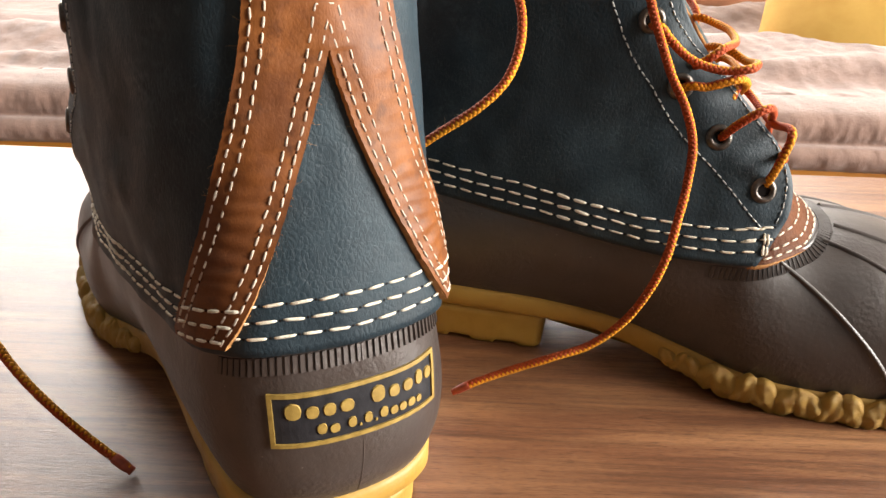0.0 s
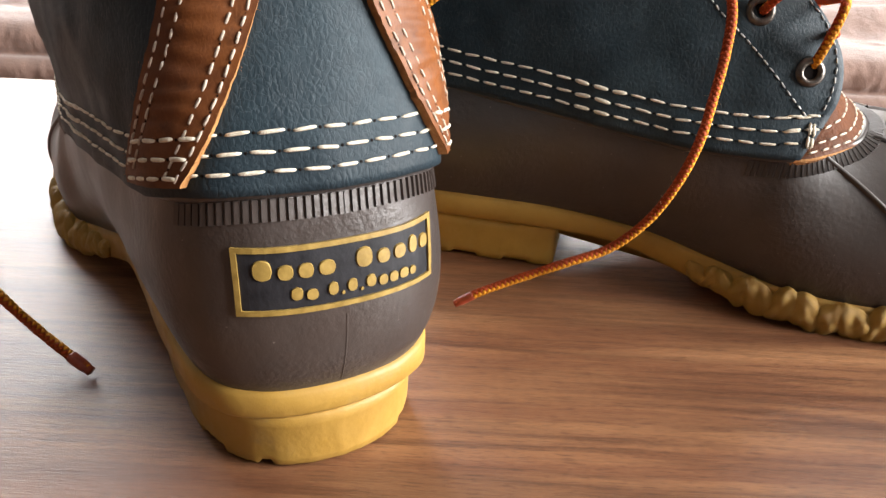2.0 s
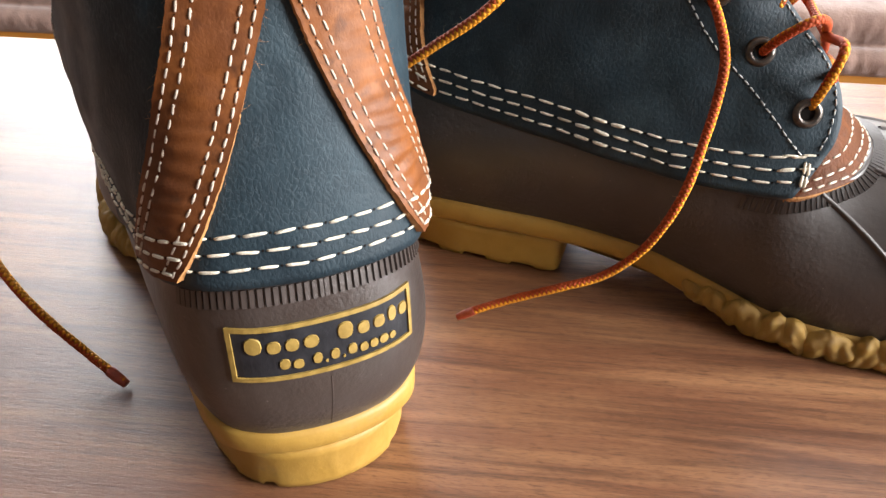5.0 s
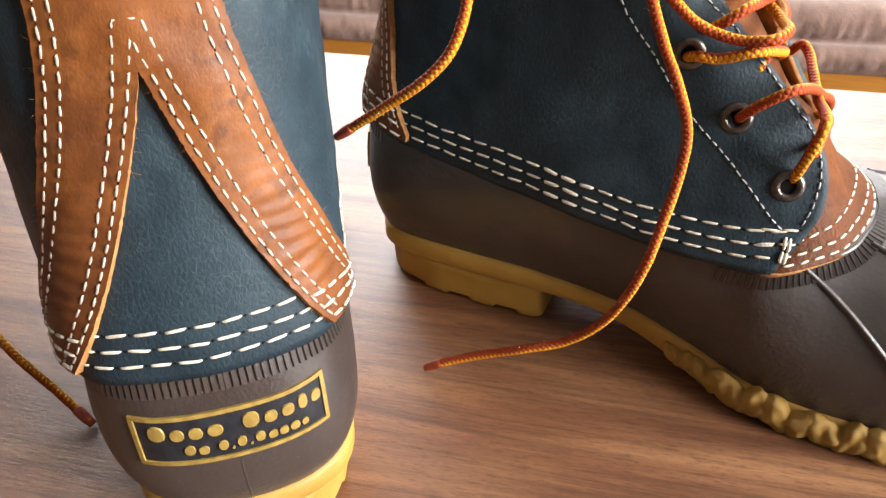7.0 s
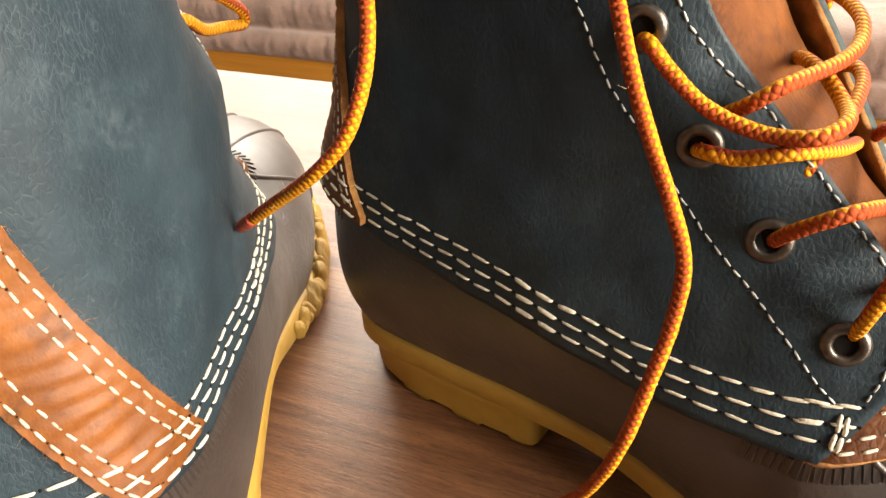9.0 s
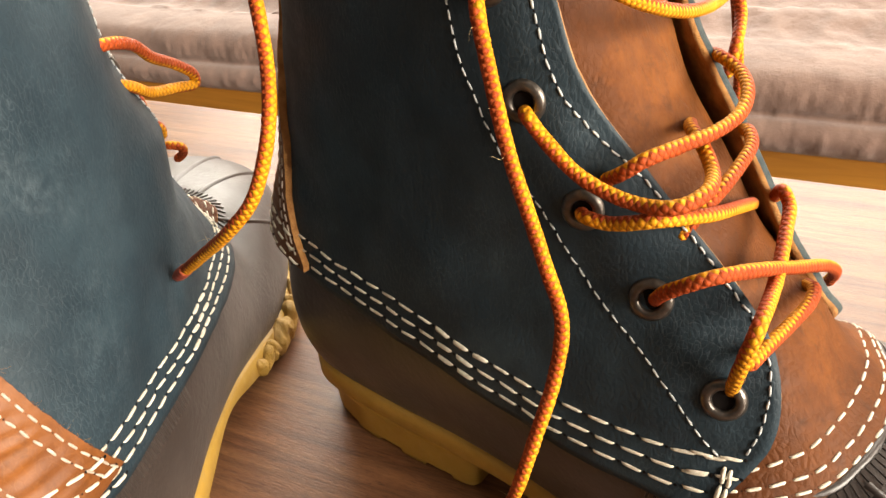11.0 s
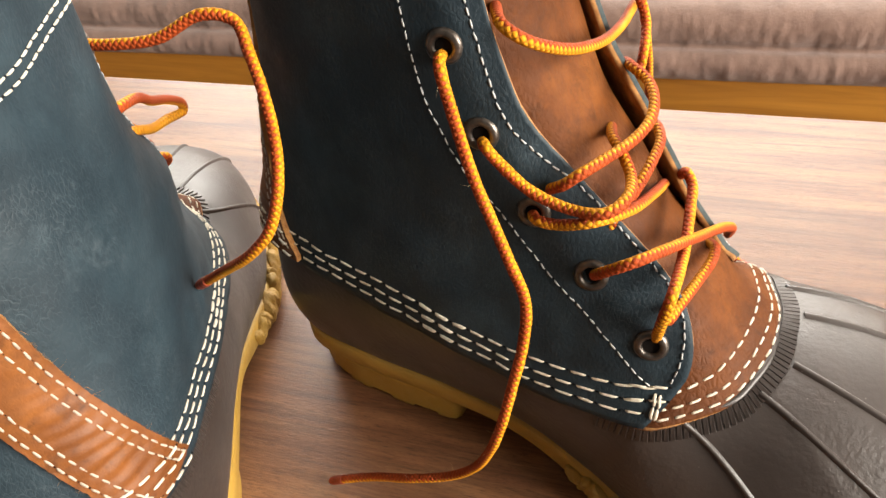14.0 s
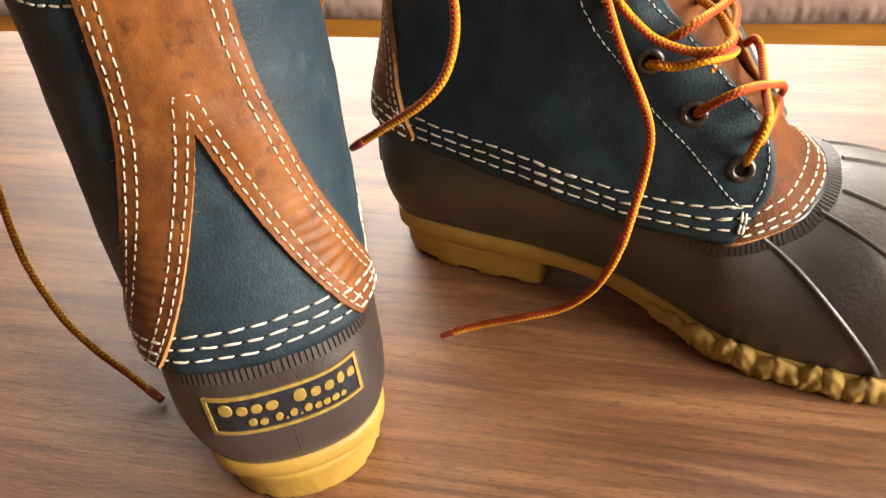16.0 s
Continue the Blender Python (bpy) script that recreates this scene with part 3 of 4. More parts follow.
def rubber(s, t):
    """The rubber lower: s stations round, t from the sole (0) to the top line (1)."""
    s, t = np.atleast_1d(s).astype(float), np.atleast_1d(t).astype(float)[:, None]
    b, p = ringed(FOOT, s), ringed(TOP, s)
    d = ringed(FOOT, s + 0.02)[:, :2] - ringed(FOOT, s - 0.02)[:, :2]
    out = np.c_[-d[:, 1], d[:, 0]]
    out /= np.linalg.norm(out, axis=1)[:, None]
    p[:, :2] -= out * 0.0030
    front = np.clip((b[:, 0:1] - 0.15) / 0.1, 0, 1)
    rear = np.clip((0.023 - b[:, 0:1]) / 0.03, 0, 1)
    h = p[:, 2:3] - b[:, 2:3]
    c1 = np.c_[b[:, :2] + out * (0.0085 + 0.003 * front + 0.003 * rear), b[:, 2:3] + h * (0.33 + 0.30 * front)]
    c2 = np.c_[p[:, :2] + (b[:, :2] - p[:, :2]) * (0.05 + 0.47 * front) + out * (0.0035 * (1 - front) - 0.001 * rear), p[:, 2:3] - h * (0.34 * (1 - front) + 0.02 * front)]
    return (1 - t) ** 3 * b + 3 * (1 - t) ** 2 * t * c1 + 3 * (1 - t) * t**2 * c2 + t**3 * p


# The rubber as a table of points and normals, to set things on it.
_TS = np.linspace(0, 1, 101)
_SS = np.linspace(0, 22, 1101)
RUB = np.stack([rubber(_SS, np.full(1101, t)) for t in _TS], 1)
_n = np.cross(np.gradient(RUB, axis=0), np.gradient(RUB, axis=1))
_n = _n / np.maximum(np.linalg.norm(_n, axis=2)[:, :, None], 1e-12)
RUBN = _n if _n[0, 50, 0] < 0 else -_n


def rubber_point(s, t, off=0.0):
    f, g = (s % 22) * 50, min(max(t, 0.0), 1.0) * 100
    i, j = min(int(f), 1099), min(int(g), 99)
    f, g = f - i, g - j
    p, n = [((1 - f) * ((1 - g) * A[i, j] + g * A[i, j + 1]) + f * ((1 - g) * A[i + 1, j] + g * A[i + 1, j + 1])) for A in (RUB, RUBN)]
    n = n / np.linalg.norm(n)
    return p + off * n, n


def heel_point(a, z, off=0.0):
    """A point of the rubber at the heel: a metres round from the middle, at the height z."""
    i = np.arange(-150, 151)
    rows = RUB[i % 1100]
    t = np.array([np.interp(z, r[:, 2], _TS) for r in rows[::10]])
    t = np.interp(i, i[::10], t)
    line = np.array([r[min(int(v * 100), 100)][:2] for r, v in zip(rows, t)])
    l = np.r_[0, np.cumsum(np.linalg.norm(np.diff(line, axis=0), axis=1))]
    s = float(np.interp(a, l - l[150], i / 50))
    return rubber_point(s, float(np.interp(s, i / 50, t)), off)


def outline(off=0.0, n=160, lo=0.0, hi=22.0):
    """The foot's outline moved outwards by off, as (u, m)."""
    s = np.linspace(lo, hi, n, endpoint=hi - lo < 22)
    p = ringed(FOOT, s)[:, :2]
    d = ringed(FOOT, s + 0.02)[:, :2] - ringed(FOOT, s - 0.02)[:, :2]
    o = np.c_[-d[:, 1], d[:, 0]]
    o /= np.linalg.norm(o, axis=1)[:, None]
    o = -o if ((p - [0.1, 0]) * o).sum() < 0 else o
    return p + off * o


def slab(name, rings, mat):
    """A closed body out of rings of (n, 3) points from bottom to top."""
    n = len(rings[0])
    verts = np.concatenate(rings)
    faces = grid_faces(len(rings), n, wrap_v=True)
    faces += [tuple(range(n)), tuple(range((len(rings) - 1) * n, len(rings) * n))]
    return mesh(name, verts, faces, mat)


def build_boot(M, side, label, laced, spread=0.0, roomy=0.0):
    on_shaft = Upper(spread, roomy).at
    boot = thing("duck_boot", M, label, "boot", "pair of boots")
    S = np.array([1.0, side, 1.0])

    def add(name, me, text="", parent=boot):
        return part(name, me, parent, text)

    # Leather shaft with its two eyelet flaps.
    ss = np.linspace(-1, 1, 190)
    outer, inner = np.zeros((190, 74, 3)), np.zeros((190, 74, 3))
    for i, s in enumerate(ss):
        z0 = 0.08
        for _ in range(3):
            z0 = topline(on_shaft(z0, s=s)[0][0]) - 0.0008
        for j, z in enumerate(z0 + (0.245 - z0) * np.linspace(0, 1, 74) ** 1.0):
            p, n = on_shaft(z, 0.0, s=s)
            outer[i, j], inner[i, j] = p * S, (p - n * (0.0021 + 0.0013 * min(1.0, max(0.0, (abs(s) - 0.72) / 0.1)))) * S
    add("leather_shaft", shell("leather_shaft", outer, inner, [BLUE, LINING, EDGE, LINING]), "dark blue pebbled leather upper")
    # Collar band round the top.
    co, ci = np.zeros((120, 8, 3)), np.zeros((120, 8, 3))
    for i, s in enumerate(np.linspace(-0.99, 0.99, 120)):
        for j, z in enumerate(np.linspace(0.2385, 0.2475, 8)):
            p, n = on_shaft(z, 0.0, s=s)
            co[i, j], ci[i, j] = (p + n * 0.0016) * S, (p - n * 0.0032) * S
    add("collar", shell("collar", co, ci, [BLUE, LINING, EDGE]), "dark blue leather collar band")

    for lift in (0.0, 0.0032):
        row, nn = [], []
        for sx in np.linspace(-0.97, 0.97, 170):
            z = 0.2
            for _ in range(3):
                z = float(np.interp(on_shaft(z, s=sx)[0][0], [-0.01, 0.02, 0.04, 0.065, 0.12], [0.2120, 0.2120, 0.2130, 0.2160, 0.2195])) + lift
            p, n = on_shaft(z, 0.0002, s=sx)
            row.append(p * S)
            nn.append(n * S)
        add("collar_stitching", stitch_mesh("collar_stitching", row, nn, THREAD, 0.0031, 0.0010, 0.00034), "cream thread stitching")

    # Rubber lower.
    ns, nt = 264, 34
    sv = np.linspace(0, 22, ns, endpoint=False)
    G = np.stack([rubber(sv, np.full(ns, t)) for t in np.linspace(0, 1, nt)], 1)
    top_in = G[:, -1] * 1.0
    c = np.array([0.1, 0.0])
    rim = []
    for k, (inn, dz) in enumerate(((0.0004, 0.003), (0.0010, 0.006), (0.0024, 0.006), (0.0030, -0.008))):
        r = top_in.copy()
        d = c - r[:, :2]
        r[:, :2] += inn * d / np.linalg.norm(d, axis=1)[:, None]
        r[:, 2] += dz * (np.interp(r[:, 0], [0.150, 0.166], [1.0, 0.1]) if dz > 0 else 1.0)
        rim.append(r)
    G = np.concatenate([G, np.stack(rim, 1)], 1)
    G = G * S
    faces = grid_faces(ns, nt + 4, wrap_u=True)
    lower = add("rubber_lower", mesh("rubber_lower", G.reshape(-1, 3), faces, RUBBER), "matt brown moulded rubber lower")
    # Raised rim bead along the top line and the ribbed band under it.
    verts, faces = [], []
    spacing = 0.00215
    line = RUB[:, 95]
    l = np.r_[0, np.cumsum(np.linalg.norm(np.diff(line, axis=0), axis=1))]
    for d in np.arange(0, l[-1], spacing):
        s = float(np.interp(d, l, _SS))
        if 1.9 < s < 5.9 or 15.7 < s < 18.5:
            continue
        col = RUB[int(s * 50) % 1100]
        dist = np.linalg.norm(col - col[-1], axis=1)
        t0, t1 = float(np.interp(-0.0086, -dist, _TS)), float(np.interp(-0.0028, -dist, _TS))
        base = len(verts)
        for t in (t0, t1):
            pace = np.linalg.norm(rubber_point(s + 0.05, t)[0] - rubber_point(s - 0.05, t)[0]) / 0.1
            tall = 1.0
            for k, off in ((-0.48, -0.0004), (-0.38, 0.0004 * tall), (0.26, 0.0007 * tall), (0.44, -0.0004)):
                verts.append(rubber_point(s + k * spacing / pace, t, off)[0] * S)
        for j in range(3):
            faces.append((base + j, base + j + 1, base + j + 5, base + j + 4))
        faces += [(base, base + 1, base + 2, base + 3), (base + 4, base + 5, base + 6, base + 7)]
    tagged(add("ribbed_band", mesh("ribbed_band", verts, faces, RUBBER, False), "fine upright ribs moulded under the rim", lower), kind="stuff")
    # Smooth lip between the ribs and the leather's edge.
    lip = []
    for i in range(0, 1100, 3):
        col = RUB[i]
        dist = np.linalg.norm(col - col[-1], axis=1)
        lip.append([rubber_point(i / 50, float(np.interp(-x, -dist, _TS)), y)[0] * S for x, y in ((0.0027, -0.0003), (0.0023, 0.0006), (0.0014, 0.0010), (0.0006, 0.0008), (0.0001, 0.0002))])
    lip = np.array(lip)
    add("rim_lip", mesh("rim_lip", lip.reshape(-1, 3), grid_faces(len(lip), 5, wrap_u=True), RUBBER), "smooth rubber lip", lower)
    # Moulded ridges that run from the rim down over the toe.
    for s0, s1 in ((7.35, 8.75), (8.75, 10.0), (9.95, 10.7), (12.05, 11.3), (13.25, 12.0), (14.65, 13.25)):
        R = []
        for t in np.linspace(0.93, 0.03, 40):
            p, n = rubber_point(s0 + (s1 - s0) * (1 - t), t)
            q, _ = rubber_point(s0 + (s1 - s0) * (1 - t) + 0.03, t)
            b = (q - p) / np.linalg.norm(q - p)
            R.append([(p + b * x + n * y) * S for x, y in ((-0.0018, -0.0004), (-0.0009, 0.0008), (0.0, 0.0012), (0.0009, 0.0008), (0.0018, -0.0004))])
        R = np.array(R)
        add("toe_ridge", mesh("toe_ridge", R.reshape(-1, 3), grid_faces(40, 5), RUBBER), "", lower)

    # Gum sole: heel block with its upper lip, the arched waist and the forefoot.
    half = through_points([(-0.0085, 0.0, 0), (-0.0077, 0.0080, 0), (-0.0047, 0.0175, 0), (0.0009, 0.0255, 0), (0.0105, 0.0320, 0), (0.024, 0.0359, 0), (0.050, 0.0374, 0), (0.076, 0.0364, 0), (0.0815, 0.0352, 0), (0.0835, 0.0325, 0)], 0.0014)[:, :2]
    heel_ring = np.concatenate([half, half[:0:-1] * [1, -1]])
    rings = []
    rnd = random.Random(5)
    chip = np.array([rnd.uniform(0, 0.0003) for _ in heel_ring])
    ctr = np.array([0.040, 0.0])

    def grown(ring, g, z):
        d = ring - ctr
        d = d / np.linalg.norm(d, axis=1)[:, None]
        q = ring + d * np.reshape(g, (-1, 1))
        q[:, 0] = np.minimum(q[:, 0], 0.0835 + 0.2 * g)
        return np.c_[q, np.full(len(q), z) if np.isscalar(z) else z] * S

    notch = np.where((np.arange(len(heel_ring)) // 9) % 2 == 0, 0.0, 0.0018) * (np.abs(heel_ring[:, 1]) > 0.02)
    rings = [grown(heel_ring, -0.0060, 0.0), grown(heel_ring, -0.0026 - chip, 0.0002 + notch), grown(heel_ring, -0.0012 - chip, 0.0013 + notch), grown(heel_ring, -0.0008, 0.004 + notch * 0.6), grown(heel_ring, -0.0004, 0.0155), grown(heel_ring, 0.0009, 0.0192), grown(heel_ring, -0.0008, 0.0205)]
    add("heel_block", slab("heel_block", rings, GUM), "worn tan gum rubber heel")
    o0, o1, o2 = outline(0.0), outline(0.0018), outline(-0.004)
    top = ringed(FOOT, np.linspace(0, 22, 160, endpoint=False))[:, 2]
    low = spl([-0.01, 0.083, 0.1, 0.12, 0.14, 0.16, 0.18, 0.31], [0.0195, 0.0195, 0.0180, 0.0145, 0.0090, 0.003, 0.0006, 0.0006], o0[:, 0])
    low = low + np.where(o0[:, 1] < 0, 0.005, 0.001) * np.exp(-(((o0[:, 0] - 0.105) / 0.022) ** 2))

    def at(o, z):
        return np.c_[o, z] * S

    rings = [at(o2, low), at(o0, low + 0.0006), at(o1, low + 0.0025), at(o1, np.maximum(top - 0.001, low + 0.004)), at(outline(0.0008), top + 0.0008), at(outline(-0.003), top + 0.0012)]
    sole = add("sole", slab("sole", rings, GUM), "tan gum rubber sole with an arched waist")
    # Chain tread: knotted lumps round the forefoot.
    edge = outline(0.0022, 700, 5.75, 16.3)
    l = np.r_[0, np.cumsum(np.linalg.norm(np.diff(edge, axis=0), axis=1))]
    kinds = []
    for v in range(4):
        bm = bmesh.new()
        bmesh.ops.create_icosphere(bm, subdivisions=4, radius=1.0)
        for q in bm.verts:
            x, y, z = q.co
            tw = 0.55 * (1 if v % 2 else -1) * z
            k = 1 + 0.09 * math.cos(3 * math.atan2(z, x) + v) + 0.10 * noise.noise(Vector((x * 1.7 + 7 * v, y * 1.7, z * 1.7)))
            k += 0.08 * noise.noise(Vector((x * 2.1 + 11 * v, y * 2.1, z * 2.1 + 3))) + 0.015 * noise.noise(Vector((x * 7, y * 7 + v, z * 7)))
            pinch = 1 - 0.22 * math.exp(-((x - 0.2 * z) ** 2) * 14) * (v < 2)
            q.co = ((x + tw * 0.6) * k, y * k * pinch, z * k)
        me = bpy.data.meshes.new("tread_lump")
        bm.to_mesh(me)
        bm.free()
        me.materials.append(GUM)
        me.polygons.foreach_set("use_smooth", [True] * len(me.polygons))
        kinds.append(me)
    d, i = 0.002, 0
    while d < l[-1]:
        p = np.array([np.interp(d, l, edge[:, k]) for k in (0, 1)])
        q = np.array([np.interp(d + 0.001, l, edge[:, k]) for k in (0, 1)])
        ang = math.degrees(math.atan2(side * (q[1] - p[1]), q[0] - p[0]))
        rise = float(spl([0.12, 0.14, 0.16, 0.18, 0.32], [0.0155, 0.0140, 0.0105, 0.0084, 0.0086], p[0])[0])
        grow = min(1.0, 0.55 + 0.45 * d / 0.03, 0.55 + 0.45 * (l[-1] - d) / 0.03)
        big = (0.0068, 0.0056, 0.0064, 0.0054)[i % 4]
        m = pose(p[0], side * p[1], rise, rnd.uniform(-9, 9), rnd.uniform(-14, 14), ang) @ Matrix.Diagonal((big * 1.12 * grow, 0.0047 * grow, 0.0080 * grow, 1))
        part("tread_lump", kinds[i % 4], sole, "", m)
        d += big * 1.52 * grow
        i += 1

    # Tongue.
    cu = [(0.2030, 0.0768), (0.194, 0.0850), (0.182, 0.0960), (0.167, 0.1140), (0.1495, 0.1350), (0.132, 0.160), (0.120, 0.185), (0.113, 0.215), (0.108, 0.25)]
    tv = np.linspace(0, 8, 70)
    C = spl(np.arange(9), np.array(cu), tv)
    mc = spl([0, 2, 4, 5.5, 8], [0.0, 0.004, 0.004, -0.002, -0.006], tv)
    hw = spl([0, 1, 2, 3, 5, 8], [0.036, 0.036, 0.034, 0.032, 0.034, 0.038], tv)
    T = np.gradient(C, axis=0)
    T /= np.linalg.norm(T, axis=1)[:, None]
    nrm = np.c_[T[:, 1], -T[:, 0]]
    outer, inner = np.zeros((70, 48, 3)), np.zeros((70, 48, 3))
    for i in range(70):
        for j, p in enumerate(np.linspace(-1, 1, 48)):
            high = min(1.0, max(0.0, (i - 16) / 14))
            drop = 0.0165 * p**2 + 0.006 * p**4 + (high * 0.009 * abs(p) ** 2.5 if p < 0 else 0.0)
            drop += 0.007 * p * p * math.exp(-(((i - 17) / 9) ** 2)) if p < 0 else 0.0
            wide = hw[i] * (1 + 0.02 * high if p < 0 else 1.0)
            fold = 0.0016 * math.sin(i * 0.42 + 2.2 * p) * min(1, i / 14) * math.exp(-(((i - 26) / 14) ** 2)) + 0.001 * noise.noise(Vector((i * 0.13, p * 2.4, 3)))
            q = C[i] + nrm[i] * (fold - drop)
            outer[i, j] = np.array([q[0], mc[i] + wide * math.sin(p * 1.35) / math.sin(1.35), q[1]]) * S
            q = q - nrm[i] * 0.0022
            inner[i, j] = np.array([q[0], mc[i] + wide * math.sin(p * 1.35) / math.sin(1.35), q[1]]) * S
    # Its foot spreads along the rubber's rim.
    pull = (1 - np.clip(np.linalg.norm(C - C[0], axis=1) / 0.03, 0, 1)) ** 1.5
    for j, p in enumerate(np.linspace(-1, 1, 48)):
        g = ringed(TOP, 11.0 - 5.2 * p)[0] * np.array([1.0, 1.0 - 0.07 * min(1.0, max(0.0, (abs(p) - 0.74) / 0.15)), 1.0]) + np.array([0.0006, 0.0, -0.0012])
        shift = g * S - outer[0, j]
        for i in range(70):
            outer[i, j] += shift * pull[i]
            inner[i, j] += shift * pull[i] - np.array([0, 0, 0.0008]) * pull[i]
    tongue = add("tongue", shell("tongue", outer, inner, [TONGUE, LINING, LINING]), "soft orange-brown leather tongue")
    for k in (2.8, 7.8, 12.8):
        row, nn = [], []
        dist = np.linalg.norm(np.diff(C, axis=0), axis=1).cumsum()
        i = int(np.searchsorted(dist, k / 1000))
        for j in range(1, 47):
            row.append(outer[i, j])
            nn.append(np.cross(outer[i + 1, j] - outer[i, j], outer[i, j + 1] - outer[i, j]))
        nn = np.array(nn)
        nn *= np.sign(nn[:, 2:3])
        add("toe_stitching", stitch_mesh("toe_stitching", row, nn, THREAD, 0.0043, 0.0016, 0.00037), "", tongue)

    # Seam rows over the rubber, all round the heel from flap to flap.
    for k, h in enumerate(ROWS):
        row, nn = [], []
        for s in np.linspace(-0.975, 0.975, 260):
            z = 0.085
            for _ in range(3):
                z = topline(on_shaft(z, s=s)[0][0]) + h
            p, n = on_shaft(z, 0.0002, s=s)
            row.append(p * S)
            nn.append(n * S)
        add("seam_stitching", stitch_mesh("seam_stitching", row, nn, THREAD, 0.0062, 0.0017, 0.00041, start=0.002 * k, heavy=(0.0775 + 0.002 * k, 0.0985 + 0.002 * k)), "cream thread stitching")

    # Back strap: one forked leather strip over the heel seam.
    zz = [0.0895, 0.097, 0.108, 0.120, 0.135, 0.150, 0.165, 0.173, 0.26]
    ain = [0.0380, 0.0325, 0.0255, 0.0190, 0.0122, 0.0066, 0.0021, 0.0, 0.0]
    aout = [0.0625, 0.0565, 0.0485, 0.0412, 0.0340, 0.0285, 0.0246, 0.0228, 0.0188]
    mid, crotch = 0.0012, 0.1728

    def strap_at(d, a, z, off):
        """A point on the strap: d the leg, a the distance out from the middle."""
        return on_shaft(z, off, a=mid + d * (a + (0.0012 * min(1.0, max(0.0, (0.172 - z) / 0.03)) if d > 0 else 0.0)))

    strap = add("back_strap", None, "forked tan leather strip with raw edges")
    heights = np.r_[np.linspace(0.0, crotch - 0.0922, 96), np.linspace(crotch - 0.0922 + 0.0004, 0.245 - 0.0922, 74)]
    outer, inner = np.zeros((170, 28, 3)), np.zeros((170, 28, 3))
    for i, rise in enumerate(heights):
        for j in range(28):
            d = 1 if j < 14 else -1
            f = (13 - j) / 13 if j < 14 else (j - 14) / 13
            foot = 0.0922 - (0.0055 * f if d > 0 else 0.0)
            z = foot + rise * (0.245 - foot) / (0.245 - 0.0922)
            a0, a1 = float(spl(zz, ain, z)[0]), float(spl(zz, aout, z)[0])
            a0 = 0.0002 if i >= 96 else max(0.0002, a0)
            rough_cut = 0.00030 * noise.noise(Vector((z * 700, f * 3, d))) + 0.00025 * noise.noise(Vector((z * 240, f * 3, d + 5))) if f in (0.0, 1.0) and not (f == 0.0 and i > 94) else 0.0
            a = a0 * (1 - f) + a1 * f
            p, n = strap_at(d, a + rough_cut, z, 0.0)
            crimp = math.sin(1400 * z + 3 * lumps((z, f * 0.02, d), 90)) * math.exp(-(((z - 0.118) / 0.022) ** 2)) * max(0.0, 1 - (2.6 * f - 1.3) ** 2)
            edge = (2 * f - 1) ** 6 if f > 0.5 or i < 94 else 0.0
            # The stitched rows pull the leather down into shallow channels.
            pull = 0.0
            for row in (0.0022, 0.0056):
                pull += math.exp(-(((a1 - a - row) / 0.0010) ** 2)) + (math.exp(-(((a - a0 - row) / 0.0010) ** 2)) if i < 96 else 0.0)
            bulge = 0.0029 - 0.0003 * edge + 0.00038 * crimp + 0.0003 * lumps(p, 140, 1.0) + 0.00016 * lumps(p, 420, 2.0) - 0.00035 * pull
            outer[i, j], inner[i, j] = (p + n * bulge) * S, (p + n * 0.0001) * S
    part("strap_leather", sheet("strap_leather", outer, inner, [TAN, LINING, LINING], lambda i, j: j != 13 or i >= 95), strap)
    rim = random.Random(11)
    roots = []
    for _ in range(190):
        i, j = rim.randrange(2, 165), rim.choice((0, 13, 14, 27))
        if j in (13, 14) and i > 92:
            continue
        roots.append((outer[i, j] * 0.6 + inner[i, j] * 0.4, (outer[i, j] - outer[i, 6 if j < 14 else 21]) * 0.6 + (outer[i, j] - inner[i, j]) * 3.0))
    tagged(part("stray_fibres", fibre_mesh("stray_fibres", roots, LINING, 0.0017, 0.00005, 5), strap, "fine stray leather fibres"), kind="stuff")
    def strap_row(places):
        pts = [strap_at(1 if a > 0 else -1, abs(a), z, 0.0027) for a, z in places]
        part("strap_stitching", stitch_mesh("strap_stitching", [p * S for p, _ in pts], [n * S for _, n in pts], STRAPTHREAD, 0.0031, 0.0010, 0.00031), strap)

    rises = np.linspace(0.0935, crotch, 70)
    # Two rows follow the fork and meet above it; two more run up each outer edge, closed by a row across the top.
    for inset, peak, half in ((0.0022, 0.1812, 0.0), (0.0056, 0.1850, 0.0028)):
        up = [(max(0.0, float(spl(zz, ain, z)[0])) + inset, z) for z in rises]
        up += [(inset + (half - inset) * q, crotch + (peak - crotch) * q) for q in np.linspace(0.1, 1.0, 9)]
        strap_row(up + [(-a, z) for a, z in up[::-1]])
    for inset, peak in ((0.0022, 0.2182), (0.0056, 0.2148)):
        up = [(float(spl(zz, aout, z)[0]) - inset, z) for z in np.linspace(0.0925, peak, 110)]
        top = up[-1][0]
        strap_row(up + [(top * q, peak) for q in np.linspace(0.95, -0.95, 24)] + [(-a, z) for a, z in up[::-1]])
    for d in (1, -1):
        for k, h in enumerate(ROWS):
            row, nn = [], []
            for f in np.linspace(-0.06, 1.04, 12):
                a = 0.0375 + 0.0235 * f - 0.0030 * k
                z = 0.09
                for _ in range(3):
                    z = topline(strap_at(d, a, z, 0.0)[0][0]) + h
                p, n = strap_at(d, a, z, 0.0029)
                row.append(p * S)
                nn.append(n * S)
            part("strap_stitching", stitch_mesh("strap_stitching", row, nn, THREAD, 0.0050, 0.0015, 0.00045), strap)

